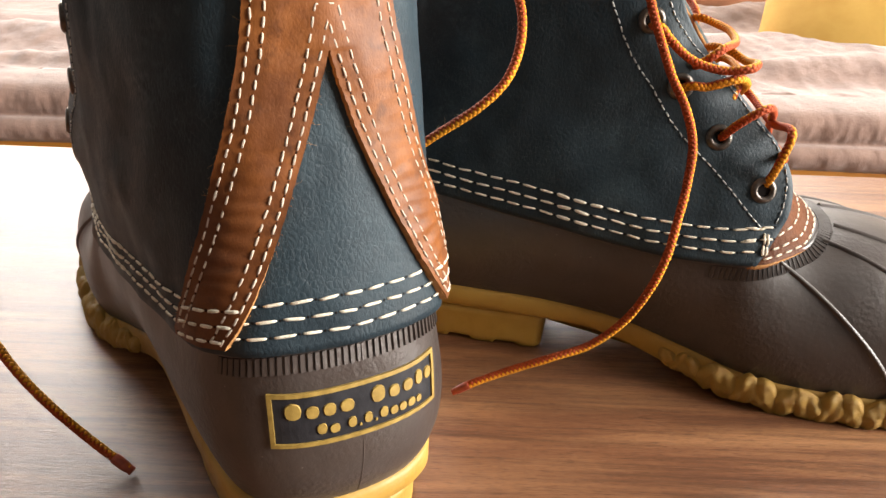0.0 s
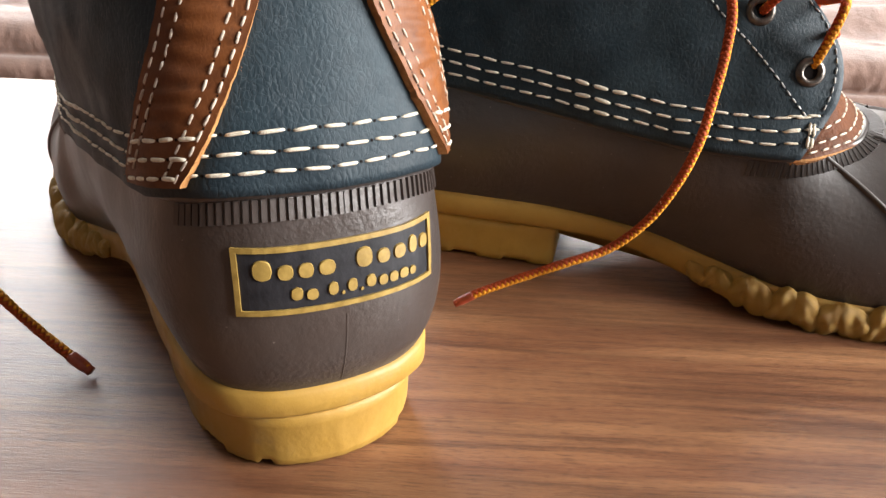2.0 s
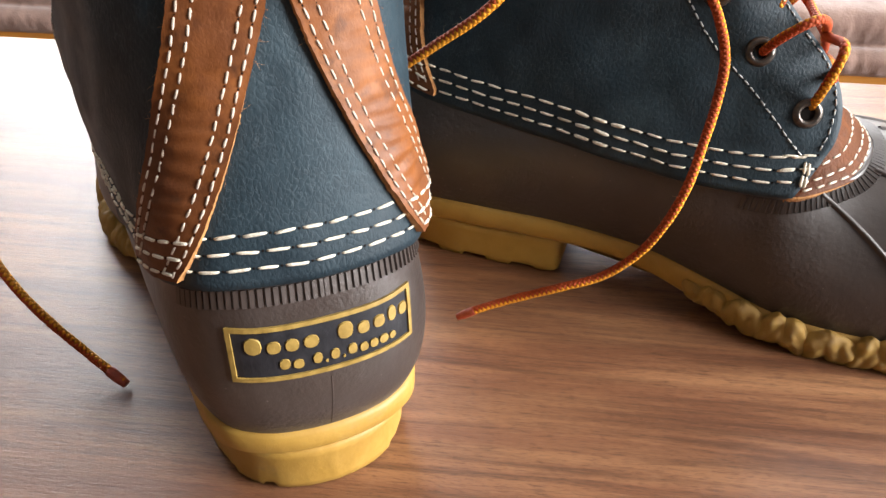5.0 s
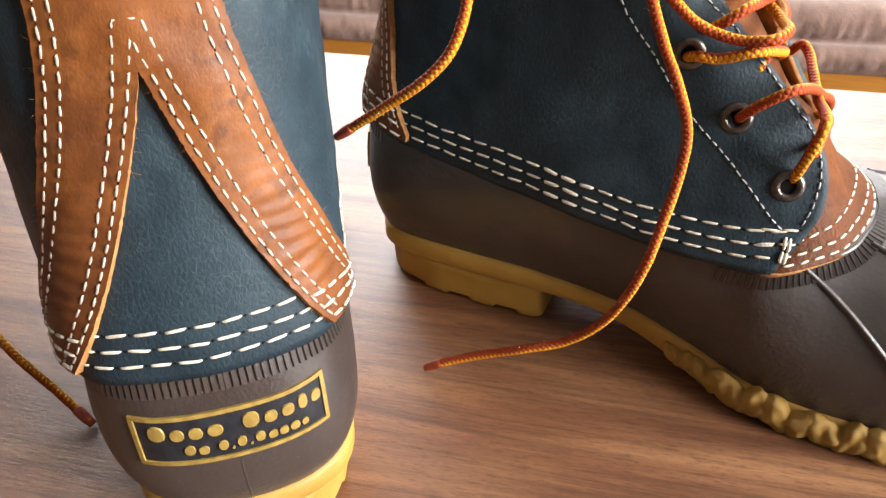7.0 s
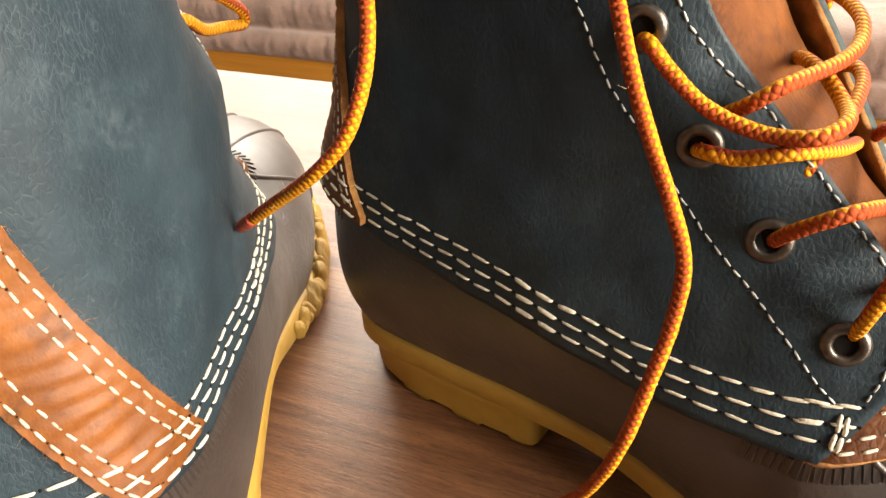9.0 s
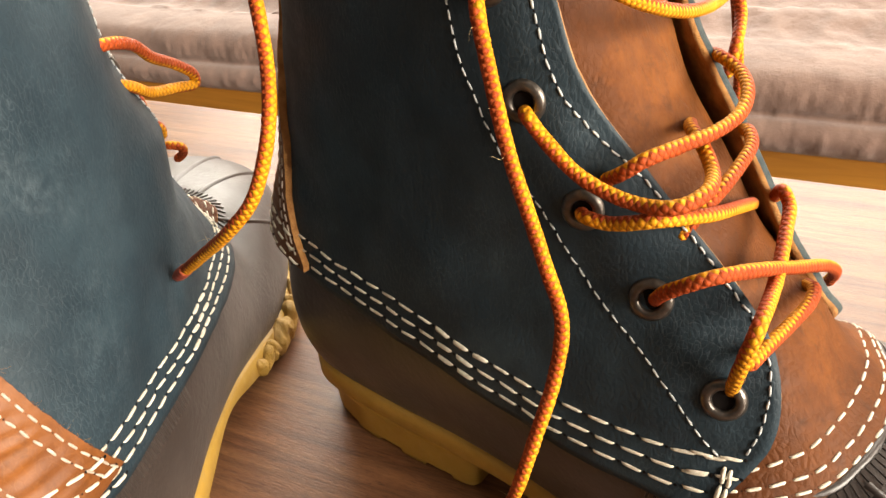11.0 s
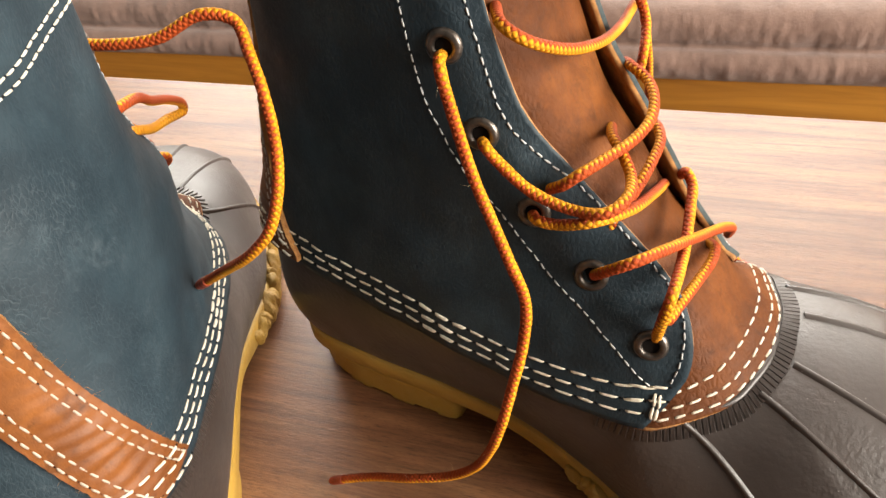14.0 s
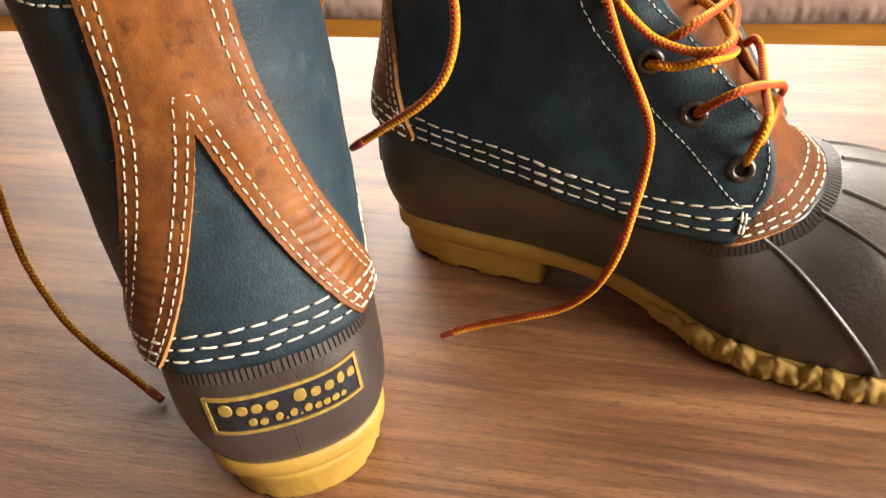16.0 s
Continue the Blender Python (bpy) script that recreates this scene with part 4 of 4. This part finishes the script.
    # Stitching along the flaps' edges and the eyelet stay behind them.
    eyelets = [(0.1052, 0.194), (0.1145, 0.1672), (0.1301, 0.1414), (0.1489, 0.1213), (0.170, 0.1012), (0.099, 0.221)]
    edge_row = [(0.1132, 0.215), (0.1132, 0.2027), (0.1148, 0.1925), (0.1178, 0.182), (0.1219, 0.1712), (0.130, 0.1606), (0.1402, 0.1512), (0.1496, 0.1436), (0.1591, 0.1348), (0.1678, 0.1257), (0.1778, 0.1143), (0.1805, 0.104), (0.1795, 0.0917), (0.1775, 0.085)]
    stay_row = [(0.0920, 0.215), (0.0931, 0.2007), (0.0947, 0.1901), (0.0971, 0.177), (0.1019, 0.1657), (0.1086, 0.153), (0.1185, 0.1405), (0.1263, 0.1295), (0.1343, 0.1206), (0.1466, 0.1102), (0.1569, 0.1004), (0.1697, 0.087), (0.1739, 0.083)]
    for fl in (1, -1):
        for pts, mat in ((edge_row, GREYTHREAD), (stay_row, GREYTHREAD)):
            line = through_points([(a, 0, b) for a, b in pts], 0.002)
            row, nn = [], []
            for a, _, b in line:
                if pts is edge_row:
                    a = min(a, float(spl(*(FLAP_IN if fl > 0 else FLAP_OUT), b)[0]) - (0.0042 if fl > 0 else 0.0035))
                p, n = on_shaft(b, 0.0002, u=a, side=fl)
                row.append(p * S)
                nn.append(n * S)
            add("flap_stitching", stitch_mesh("flap_stitching", row, nn, mat, 0.0025, 0.0010, 0.00025), "pale grey thread stitching")
        for u, z in eyelets:
            if fl < 0:
                u = min(u, float(spl(*FLAP_OUT, z)[0]) - 0.011)
            p, n = on_shaft(z, 0.0, u=u, side=fl)
            p, n = p * S, n * S
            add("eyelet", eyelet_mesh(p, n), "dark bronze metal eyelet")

    # Bar tacks at the flaps' points, and the seam rows sewn over twice there.
    for fl in (1, -1):
        for du in (-0.0010, 0.0006):
            row, nn = [], []
            for z in np.linspace(0.0740, 0.0870, 12):
                p, n = on_shaft(z, 0.0004, u=0.1745 + du, side=fl)
                row.append(p * S)
                nn.append(n * S)
            add("bar_tack", stitch_mesh("bar_tack", row, nn, THREAD, 0.0050, 0.0002, 0.00050), "")
        for u0, u1, dz in ((0.1650, 0.1785, 0.0006),):
            for k, h in enumerate(ROWS):
                row, nn = [], []
                for u in np.linspace(u0, u1, 12):
                    z = topline(u) + h + dz
                    p, n = on_shaft(z, 0.0004, u=u, side=fl)
                    row.append(p * S)
                    nn.append(n * S)
                add("overlap_stitching", stitch_mesh("overlap_stitching", row, nn, THREAD, 0.0055, 0.0014, 0.00040), "cream thread stitching")
    # Heel plate: black, gold-framed, with raised gold shapes in two rows.
    def patch(name, a0, a1, z0, z1, off, thick, mat, parent, n=14, k=6, label="", soft_corner=0.0):
        outer, inner = np.zeros((n, k, 3)), np.zeros((n, k, 3))
        am, zm = (a0 + a1) / 2, (z0 + z1) / 2
        trim = 0.80 if a1 - a0 < 0.006 and z1 - z0 > 0.003 and thick < 0.00085 else 1.0
        for i, a in enumerate(np.linspace(a0, a1, n)):
            for j, z in enumerate(np.linspace(z0, z1, k)):
                x, y = (a - am) / (a1 - a0) * 2, (z - zm) / (z1 - z0) * 2
                da, dz = (a - am) * math.sqrt(1 - soft_corner * y * y), (z - zm) * math.sqrt(1 - soft_corner * x * x)
                outer[i, j] = heel_point(am + da * trim, zm + dz * trim, off + thick)[0] * S
                inner[i, j] = heel_point(am + da, zm + dz, off - 0.0004)[0] * S
        return part(name, shell(name, outer, inner, [mat, mat, mat], False), parent, label)

    plate = patch("heel_plate", -0.0283, 0.0277, 0.0592, 0.0762, 0.0, 0.0003, PLATE, boot, 24, 8, "black heel plate with gold frame and raised gold shapes")
    for a0, a1, z0, z1 in ((-0.0293, 0.0287, 0.0755, 0.0769), (-0.0293, 0.0287, 0.0584, 0.0598), (-0.0293, -0.0279, 0.0598, 0.0755), (0.0273, 0.0287, 0.0598, 0.0755)):
        patch("frame_bar", a0, a1, z0, z1, 0.0, 0.0009, GOLD, plate, 22 if a1 - a0 > 0.01 else 4, 4 if z1 - z0 < 0.01 else 8)
    # Widths and heights of the raised shapes, in millimetres; 0 leaves a gap.
    upper_row = ((5.6, 6.4), (4.6, 4.7), (4.6, 4.7), (5.2, 4.7), (3.6, 0), (5.6, 6.4), (4.6, 4.7), (4.6, 4.7), (3.6, 5.8), (4.2, 4.7))
    lower_row = ((3.6, 4.1), (3.0, 3.0), (1.2, 0), (3.2, 4.1), (0.8, 0.9), (3.2, 4.1), (0.8, 0.9), (3.4, 4.1), (2.7, 2.9), (2.7, 2.9), (3.0, 2.9), (2.2, 2.4))
    for start, z0, marks in ((-0.0243, 0.0676, upper_row), (-0.0150, 0.0618, lower_row)):
        for wide, tall in marks:
            if tall:
                a = start + wide / 2000
                a = -a if side > 0 else a
                patch("raised_mark", a - wide / 2000, a + wide / 2000, z0, z0 + tall / 1000, 0.0, 0.0008, GOLD, plate, 7, 7, "", 0.42)
            start += (wide + 0.65) / 1000
    # Moulding seam down the middle of the heel.
    R = []
    for z in np.linspace(0.031, 0.0555, 24):
        R.append([heel_point(x, z, y)[0] * S for x, y in ((-0.0004, -0.0001), (0.0, 0.00025), (0.0004, -0.0001))])
    add("mould_seam", mesh("mould_seam", np.array(R).reshape(-1, 3), grid_faces(24, 3), RUBBER), "", lower)
    # Laces through the eyelets.
    seen = np.array(M.to_3x3().inverted() @ Vector((0.15, -0.80, 0.58)))
    for k, pts in enumerate(laced):
        pts = np.array(pts) * S
        add("lace_strand", lace_mesh("lace_strand", pts, twist=0.37 + (0.1, 3.0, -0.2, 3.3, 0.2, 3.1, 2.9, 0.0, 3.2)[k % 9], up=seen), "yellow and rust braided cord")
    return boot


def eyelet_mesh(p, n):
    """A rolled metal ring set into the leather at p, facing n; a near-black disc paints the shade in its hole."""
    n = n / np.linalg.norm(n)
    a = np.cross(n, (0, 0, 1))
    a /= np.linalg.norm(a)
    b = np.cross(n, a)
    prof = [(0.0026, -0.0012), (0.0027, 0.0004), (0.0032, 0.0012), (0.0040, 0.0014), (0.0049, 0.0010), (0.0056, 0.0002), (0.0056, -0.0008)]
    k = 28
    verts = [p + r * (math.cos(2 * math.pi * j / k) * a + math.sin(2 * math.pi * j / k) * b) + h * n for r, h in prof for j in range(k)]
    faces = grid_faces(len(prof), k, wrap_v=True)
    idx = [0] * len(faces)
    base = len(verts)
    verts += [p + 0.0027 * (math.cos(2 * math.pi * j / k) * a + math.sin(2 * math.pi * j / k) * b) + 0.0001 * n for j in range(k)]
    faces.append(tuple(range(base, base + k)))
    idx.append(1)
    return mesh("eyelet", verts, faces, [BRONZE, HOLE_SHADE], True, idx)


# The room round the table.
FLOOR_Z = -0.74


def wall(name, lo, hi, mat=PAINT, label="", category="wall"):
    ob = tagged(new(name, box(name, lo, hi, mat)), label or "plain wall coloured near-black, out of view", category, kind="structure")
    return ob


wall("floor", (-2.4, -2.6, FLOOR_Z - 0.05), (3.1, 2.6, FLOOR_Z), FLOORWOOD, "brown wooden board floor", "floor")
wall("ceiling", (-2.4, -2.6, 3.0), (3.1, 2.6, 3.05), CEILING, "plain grey painted ceiling, out of view", "ceiling")
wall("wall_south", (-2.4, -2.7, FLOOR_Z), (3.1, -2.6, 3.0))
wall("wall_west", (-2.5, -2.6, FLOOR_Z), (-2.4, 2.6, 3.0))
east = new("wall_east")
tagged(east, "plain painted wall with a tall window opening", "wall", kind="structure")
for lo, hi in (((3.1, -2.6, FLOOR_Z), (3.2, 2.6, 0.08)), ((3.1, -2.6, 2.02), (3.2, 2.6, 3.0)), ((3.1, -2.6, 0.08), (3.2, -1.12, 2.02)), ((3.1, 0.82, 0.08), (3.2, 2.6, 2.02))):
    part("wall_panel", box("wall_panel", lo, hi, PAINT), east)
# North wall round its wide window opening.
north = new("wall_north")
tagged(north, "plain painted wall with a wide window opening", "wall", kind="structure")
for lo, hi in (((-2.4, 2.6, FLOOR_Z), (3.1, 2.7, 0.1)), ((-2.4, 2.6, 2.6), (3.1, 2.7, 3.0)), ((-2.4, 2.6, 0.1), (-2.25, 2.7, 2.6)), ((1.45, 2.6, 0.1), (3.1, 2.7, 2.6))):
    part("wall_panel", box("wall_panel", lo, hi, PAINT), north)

# Walnut table.
table = thing("table", pose(0, 0, 0), "walnut-brown wooden table with a satin varnish", "table")
part("tabletop", box("tabletop", (-0.95, -0.55, -0.03), (0.95, 0.638, 0.0), WALNUT, 0.003), table)
for x in (-0.88, 0.88):
    for y in (-0.48, 0.57):
        part("leg", box("leg", (x - 0.03, y - 0.03, FLOOR_Z), (x + 0.03, y + 0.03, -0.03), WALNUT, 0.004), table)

# Daybed behind it: oak rail, mattress, plush blanket, cushions.
daybed = thing("daybed", pose(0, 0, 0), "low golden oak daybed with a rail along its front", "daybed")
part("rail", box("rail", (-1.6, 0.742, -0.115), (1.6, 0.775, -0.024), OAK, 0.003), daybed)
part("base", box("base", (-1.6, 0.775, -0.3), (1.6, 1.75, -0.06), OAK, 0.004), daybed)
for x in (-1.55, 1.55):
    for y in (0.78, 1.7):
        part("leg", box("leg", (x - 0.04, y - 0.03, FLOOR_Z), (x + 0.04, y + 0.03, -0.3), OAK, 0.004), daybed)


def blanket():
    """Thick plush: its rolled hem hangs over the rail, a second roll lies on it, and soft folds run along behind."""
    xs = np.r_[np.linspace(-1.5, -0.5, 60), np.linspace(-0.497, 0.72, 620), np.linspace(0.74, 1.5, 50)]
    roll = through_points([(0.765, -0.034, 0), (0.744, -0.0335, 0), (0.7355, -0.026, 0), (0.7335, -0.016, 0), (0.7395, -0.0085, 0), (0.748, -0.006, 0), (0.7455, 0.001, 0), (0.7450, 0.012, 0), (0.753, 0.0215, 0), (0.775, 0.027, 0), (0.80, 0.028, 0)], 0.0015)
    ys = np.linspace(0.802, 1.71, 150)
    n1 = len(roll)
    P = np.zeros((len(xs), n1 + 150, 3))
    for i, x in enumerate(xs):
        sway = 0.004 * noise.noise(Vector((x * 4.5, 1, 7)))
        lift = 0.005 * noise.noise(Vector((x * 6, 3, 1)))
        for j in range(n1 + 150):
            if j < n1:
                y, z = roll[j, 0] + sway * min(1.0, j / 12), roll[j, 1] + lift * j / n1
                fur = 0.0008 * noise.noise(Vector((x * 170, y * 90, z * 60))) + 0.0015 * noise.noise(Vector((x * 45, y * 45, z * 30 + 3)))
                y -= fur * min(1.0, j / 6)
                z += fur * 0.6 if j < 20 else 0.0
            else:
                y = ys[j - n1]
                k = min(1.0, (y - 0.802) / 0.03)
                ridge = 0.014 * math.exp(-(((y - 0.86 - 0.02 * math.sin(x * 3.1)) / 0.028) ** 2)) + 0.020 * math.exp(-(((y - 0.96 - 0.05 * math.sin(x * 2.3 + 1)) / 0.05) ** 2)) + 0.012 * math.exp(-(((y - 1.12 - 0.04 * math.sin(x * 2.9)) / 0.04) ** 2))
                pile = 0.035 * math.exp(-(((x - 0.50) / 0.17) ** 2 + ((y - 1.16) / 0.13) ** 2)) + 0.03 * math.exp(-(((x - 0.55) / 0.2) ** 2 + ((y - 0.93) / 0.06) ** 2))
                z = 0.028 + lift + k * (ridge + pile - 0.004) + 0.010 * k * noise.noise(Vector((x * 5, y * 7, 0))) + 0.003 * noise.noise(Vector((x * 26, y * 30, 2))) + 0.002 * noise.noise(Vector((x * 75, y * 90, 4)))
            P[i, j] = (x, y, z)
    Q = P.copy()
    Q[:, :, 2] = np.minimum(P[:, :, 2] - 0.004, -0.045)
    Q[:, :, 1] = np.maximum(P[:, :, 1], 0.77)
    return shell("blanket", P, Q, [PLUSH, PLUSH, PLUSH])


plush = tagged(new("plush_blanket", blanket()), "dusty pink plush blanket in soft folds on the daybed", "blanket")


def cushion(name, m, size, mat, label):
    nu, nv = 48, 48
    top, bot = np.zeros((nu, nv, 3)), np.zeros((nu, nv, 3))
    for i, a in enumerate(np.linspace(-1, 1, nu)):
        for j, b in enumerate(np.linspace(-1, 1, nv)):
            h = (max(0, 1 - abs(a) ** 2.6) * max(0, 1 - abs(b) ** 2.6)) ** 0.45
            x, y = a * (1 - 0.06 * (1 - b * b)), b * (1 - 0.06 * (1 - a * a))
            w = 0.05 * noise.noise(Vector((a * 2.5, b * 2.5, size[0] * 9)))
            top[i, j] = (x * size[0], y * size[1], size[2] * (h + w * h) + 0.003)
            bot[i, j] = (x * size[0], y * size[1], -size[2] * h - 0.003)
    ob = new(name, shell(name, top, bot, [mat, mat, mat]))
    ob.matrix_basis = m
    return tagged(ob, label, "cushion")


cushion("cushion", pose(0.68, 1.05, 0.105, 42, 0, -20), (0.25, 0.21, 0.085), MUSTARD, "plump mustard-yellow cotton cushion on the blanket")
cushion("bolster", pose(-0.1, 1.58, 0.125, 66, 0, 0), (1.35, 0.125, 0.09), PEACH, "long peach-orange cotton bolster at the back of the daybed")

# The pair of boots.
LACING = {
    "L1": [(0.1699, 0.0415, 0.0982), (0.1732, 0.0485, 0.1141), (0.1756, 0.0485, 0.127), (0.1721, 0.0237, 0.1245), (0.1682, 0.0049, 0.1271), (0.1659, -0.0043, 0.129), (0.163, -0.0077, 0.1309), (0.1588, -0.0157, 0.1235)],
    "L2": [(0.1489, 0.0415, 0.1202), (0.1548, 0.0485, 0.1294), (0.1635, 0.0485, 0.1361), (0.169, 0.0356, 0.1325), (0.1733, 0.0118, 0.1209), (0.1774, -0.0099, 0.11), (0.1781, -0.0195, 0.1023), (0.1761, -0.0232, 0.0957)],
    "L3": [(0.1731, -0.0064, 0.1045), (0.177, 0.0009, 0.1088), (0.1781, 0.0091, 0.1101), (0.1771, 0.0235, 0.112), (0.1758, 0.0377, 0.1144), (0.1749, 0.0485, 0.1159)],
    "L4": [(0.1126, 0.0415, 0.1638), (0.1182, 0.0485, 0.1652), (0.1227, 0.0485, 0.1605), (0.132, 0.0485, 0.1534), (0.145, 0.0485, 0.1502), (0.1548, 0.0485, 0.1517), (0.1582, 0.0411, 0.1523), (0.1553, 0.0285, 0.151), (0.1492, 0.0199, 0.1532), (0.1435, 0.0123, 0.1531), (0.1381, -0.0013, 0.1483)],
    "L5": [(0.1285, 0.0415, 0.1395), (0.1337, 0.0485, 0.1431), (0.1395, 0.0485, 0.1432), (0.1505, 0.0485, 0.1472), (0.1568, 0.0336, 0.1427), (0.1577, 0.0126, 0.1346), (0.1559, -0.007, 0.1254)],
    "L6": [(0.14, 0.0424, 0.154), (0.1438, 0.0405, 0.157), (0.1477, 0.0303, 0.1569), (0.1516, 0.0162, 0.1561), (0.1526, 0.0036, 0.1563), (0.1503, -0.0067, 0.158), (0.1448, -0.0156, 0.1592), (0.1384, -0.0197, 0.1607), (0.1328, -0.0265, 0.1589)],
    "L7": [(0.1514, 0.0359, 0.135), (0.1531, 0.033, 0.1391), (0.1554, 0.0228, 0.143), (0.1553, 0.0065, 0.1441), (0.154, -0.0043, 0.1443), (0.1507, -0.0114, 0.1443), (0.1455, -0.0213, 0.1398)],
    "L8": [(0.1101, 0.0222, 0.1971), (0.1205, 0.0374, 0.1986), (0.1264, 0.037, 0.1953), (0.132, 0.024, 0.1871), (0.1341, 0.0032, 0.1792), (0.1329, -0.0201, 0.1738), (0.1276, -0.053, 0.1692)],
    "L9": [(0.128, -0.0382, 0.1815), (0.1307, -0.0454, 0.1747), (0.134, -0.0446, 0.1666), (0.138, -0.0316, 0.1595), (0.1368, -0.0301, 0.1509)],
}
LACING["L6"] = [(0.1335, 0.0405, 0.1490), (0.1370, 0.0415, 0.1515)] + LACING["L6"]
HEEL_VIEW = Matrix.LocRotScale((-0.0035, 0.2166, 0.0), Euler((0, 0, radians(120))), None)
SIDE_VIEW = Matrix.LocRotScale((0.0042, 0.3994, 0.0), Euler((0, 0, radians(-12))), None)
build_boot(SIDE_VIEW, -1, "blue leather and brown rubber duck boot, loosely laced, side on", list(LACING.values()))
OTHER = [LACING[k] for k in ("L1", "L2", "L3", "L4", "L5")] + [
    [(0.078, -0.040, 0.178), (0.082, -0.047, 0.180), (0.097, -0.0505, 0.1755), (0.111, -0.051, 0.167), (0.125, -0.0535, 0.1595), (0.134, -0.056, 0.1525), (0.1345, -0.0555, 0.1495), (0.126, -0.051, 0.1515), (0.114, -0.047, 0.155), (0.100, -0.0455, 0.1625), (0.088, -0.041, 0.168)],
    [(0.128, -0.031, 0.150), (0.1335, -0.0350, 0.1470), (0.1375, -0.0345, 0.1420), (0.142, -0.029, 0.139)],
    [(0.154, -0.027, 0.130), (0.158, -0.0315, 0.1265), (0.162, -0.0310, 0.1215), (0.166, -0.027, 0.118)],
    [(0.166, -0.029, 0.115), (0.1695, -0.0340, 0.1120), (0.1725, -0.0335, 0.1080), (0.175, -0.029, 0.104)]]
build_boot(HEEL_VIEW, 1, "blue leather and brown rubber duck boot with a forked tan strap", OTHER, 0.008, 1.0)

# Loose ends of the laces.
FREE = [
    [(0.0965, 0.338, 0.190), (0.0985, 0.327, 0.192), (0.1035, 0.322, 0.174), (0.1087, 0.3175, 0.160), (0.1139, 0.3145, 0.148), (0.1193, 0.310, 0.138), (0.1240, 0.308, 0.124), (0.1234, 0.304, 0.109), (0.1206, 0.299, 0.095),
     (0.1172, 0.2945, 0.080), (0.1120, 0.294, 0.064), (0.104, 0.297, 0.047), (0.0917, 0.2994, 0.0337), (0.0757, 0.2995, 0.0265), (0.057, 0.3025, 0.0165), (0.042, 0.303, 0.009), (0.034, 0.304, 0.0035)],
    [(-0.055, 0.312, 0.198), (-0.030, 0.314, 0.199), (-0.017, 0.316, 0.199), (0.0, 0.317, 0.199), (0.014, 0.320, 0.200), (0.028, 0.325, 0.2055), (0.037, 0.327, 0.203), (0.0435, 0.3205, 0.196), (0.048, 0.3153, 0.1885), (0.0505, 0.3115, 0.1787),
     (0.0525, 0.3066, 0.170), (0.0520, 0.302, 0.160), (0.048, 0.2985, 0.149), (0.040, 0.297, 0.140), (0.0216, 0.302, 0.1249), (0.004, 0.307, 0.111)],
    [(0.138, 0.452, 0.165), (0.142, 0.462, 0.13), (0.143, 0.475, 0.08), (0.143, 0.500, 0.025), (0.155, 0.510, 0.003), (0.172, 0.499, 0.002), (0.186, 0.487, 0.002), (0.2005, 0.4755, 0.002)],
    [(-0.118, 0.330, 0.20), (-0.142, 0.320, 0.188), (-0.163, 0.301, 0.14), (-0.164, 0.286, 0.10), (-0.156, 0.271, 0.065), (-0.1441, 0.2619, 0.0485), (-0.1333, 0.2556, 0.038), (-0.1212, 0.2519, 0.026), (-0.109, 0.2506, 0.0132), (-0.092, 0.2455, 0.0025)],
]
for pts in FREE:
    end = tagged(new("shoelace_end", lace_mesh("shoelace_end", pts)), "loose end of a yellow and rust braided shoelace", "shoelace", "loose lace ends")
    line = through_points(pts, 0.0011)
    pick = random.Random(len(pts))
    roots = []
    for _ in range(26):
        i = pick.randrange(4, len(line) - 8)
        away = np.array([pick.uniform(-1, 1), pick.uniform(-1, 0.3), pick.uniform(-1, 1)])
        along = line[i + 1] - line[i]
        away = np.cross(along, away)
        away /= np.linalg.norm(away)
        roots.append((line[i] + away * 0.0016, away))
    tagged(part("stray_fibres", fibre_mesh("stray_fibres", roots, FUZZ, 0.0022, 0.00005, len(pts)), end, "fine pale stray fibres"), kind="stuff")
    part("sealed_tip", tip_mesh(pts), end, "stiff dark rust sealed tip")
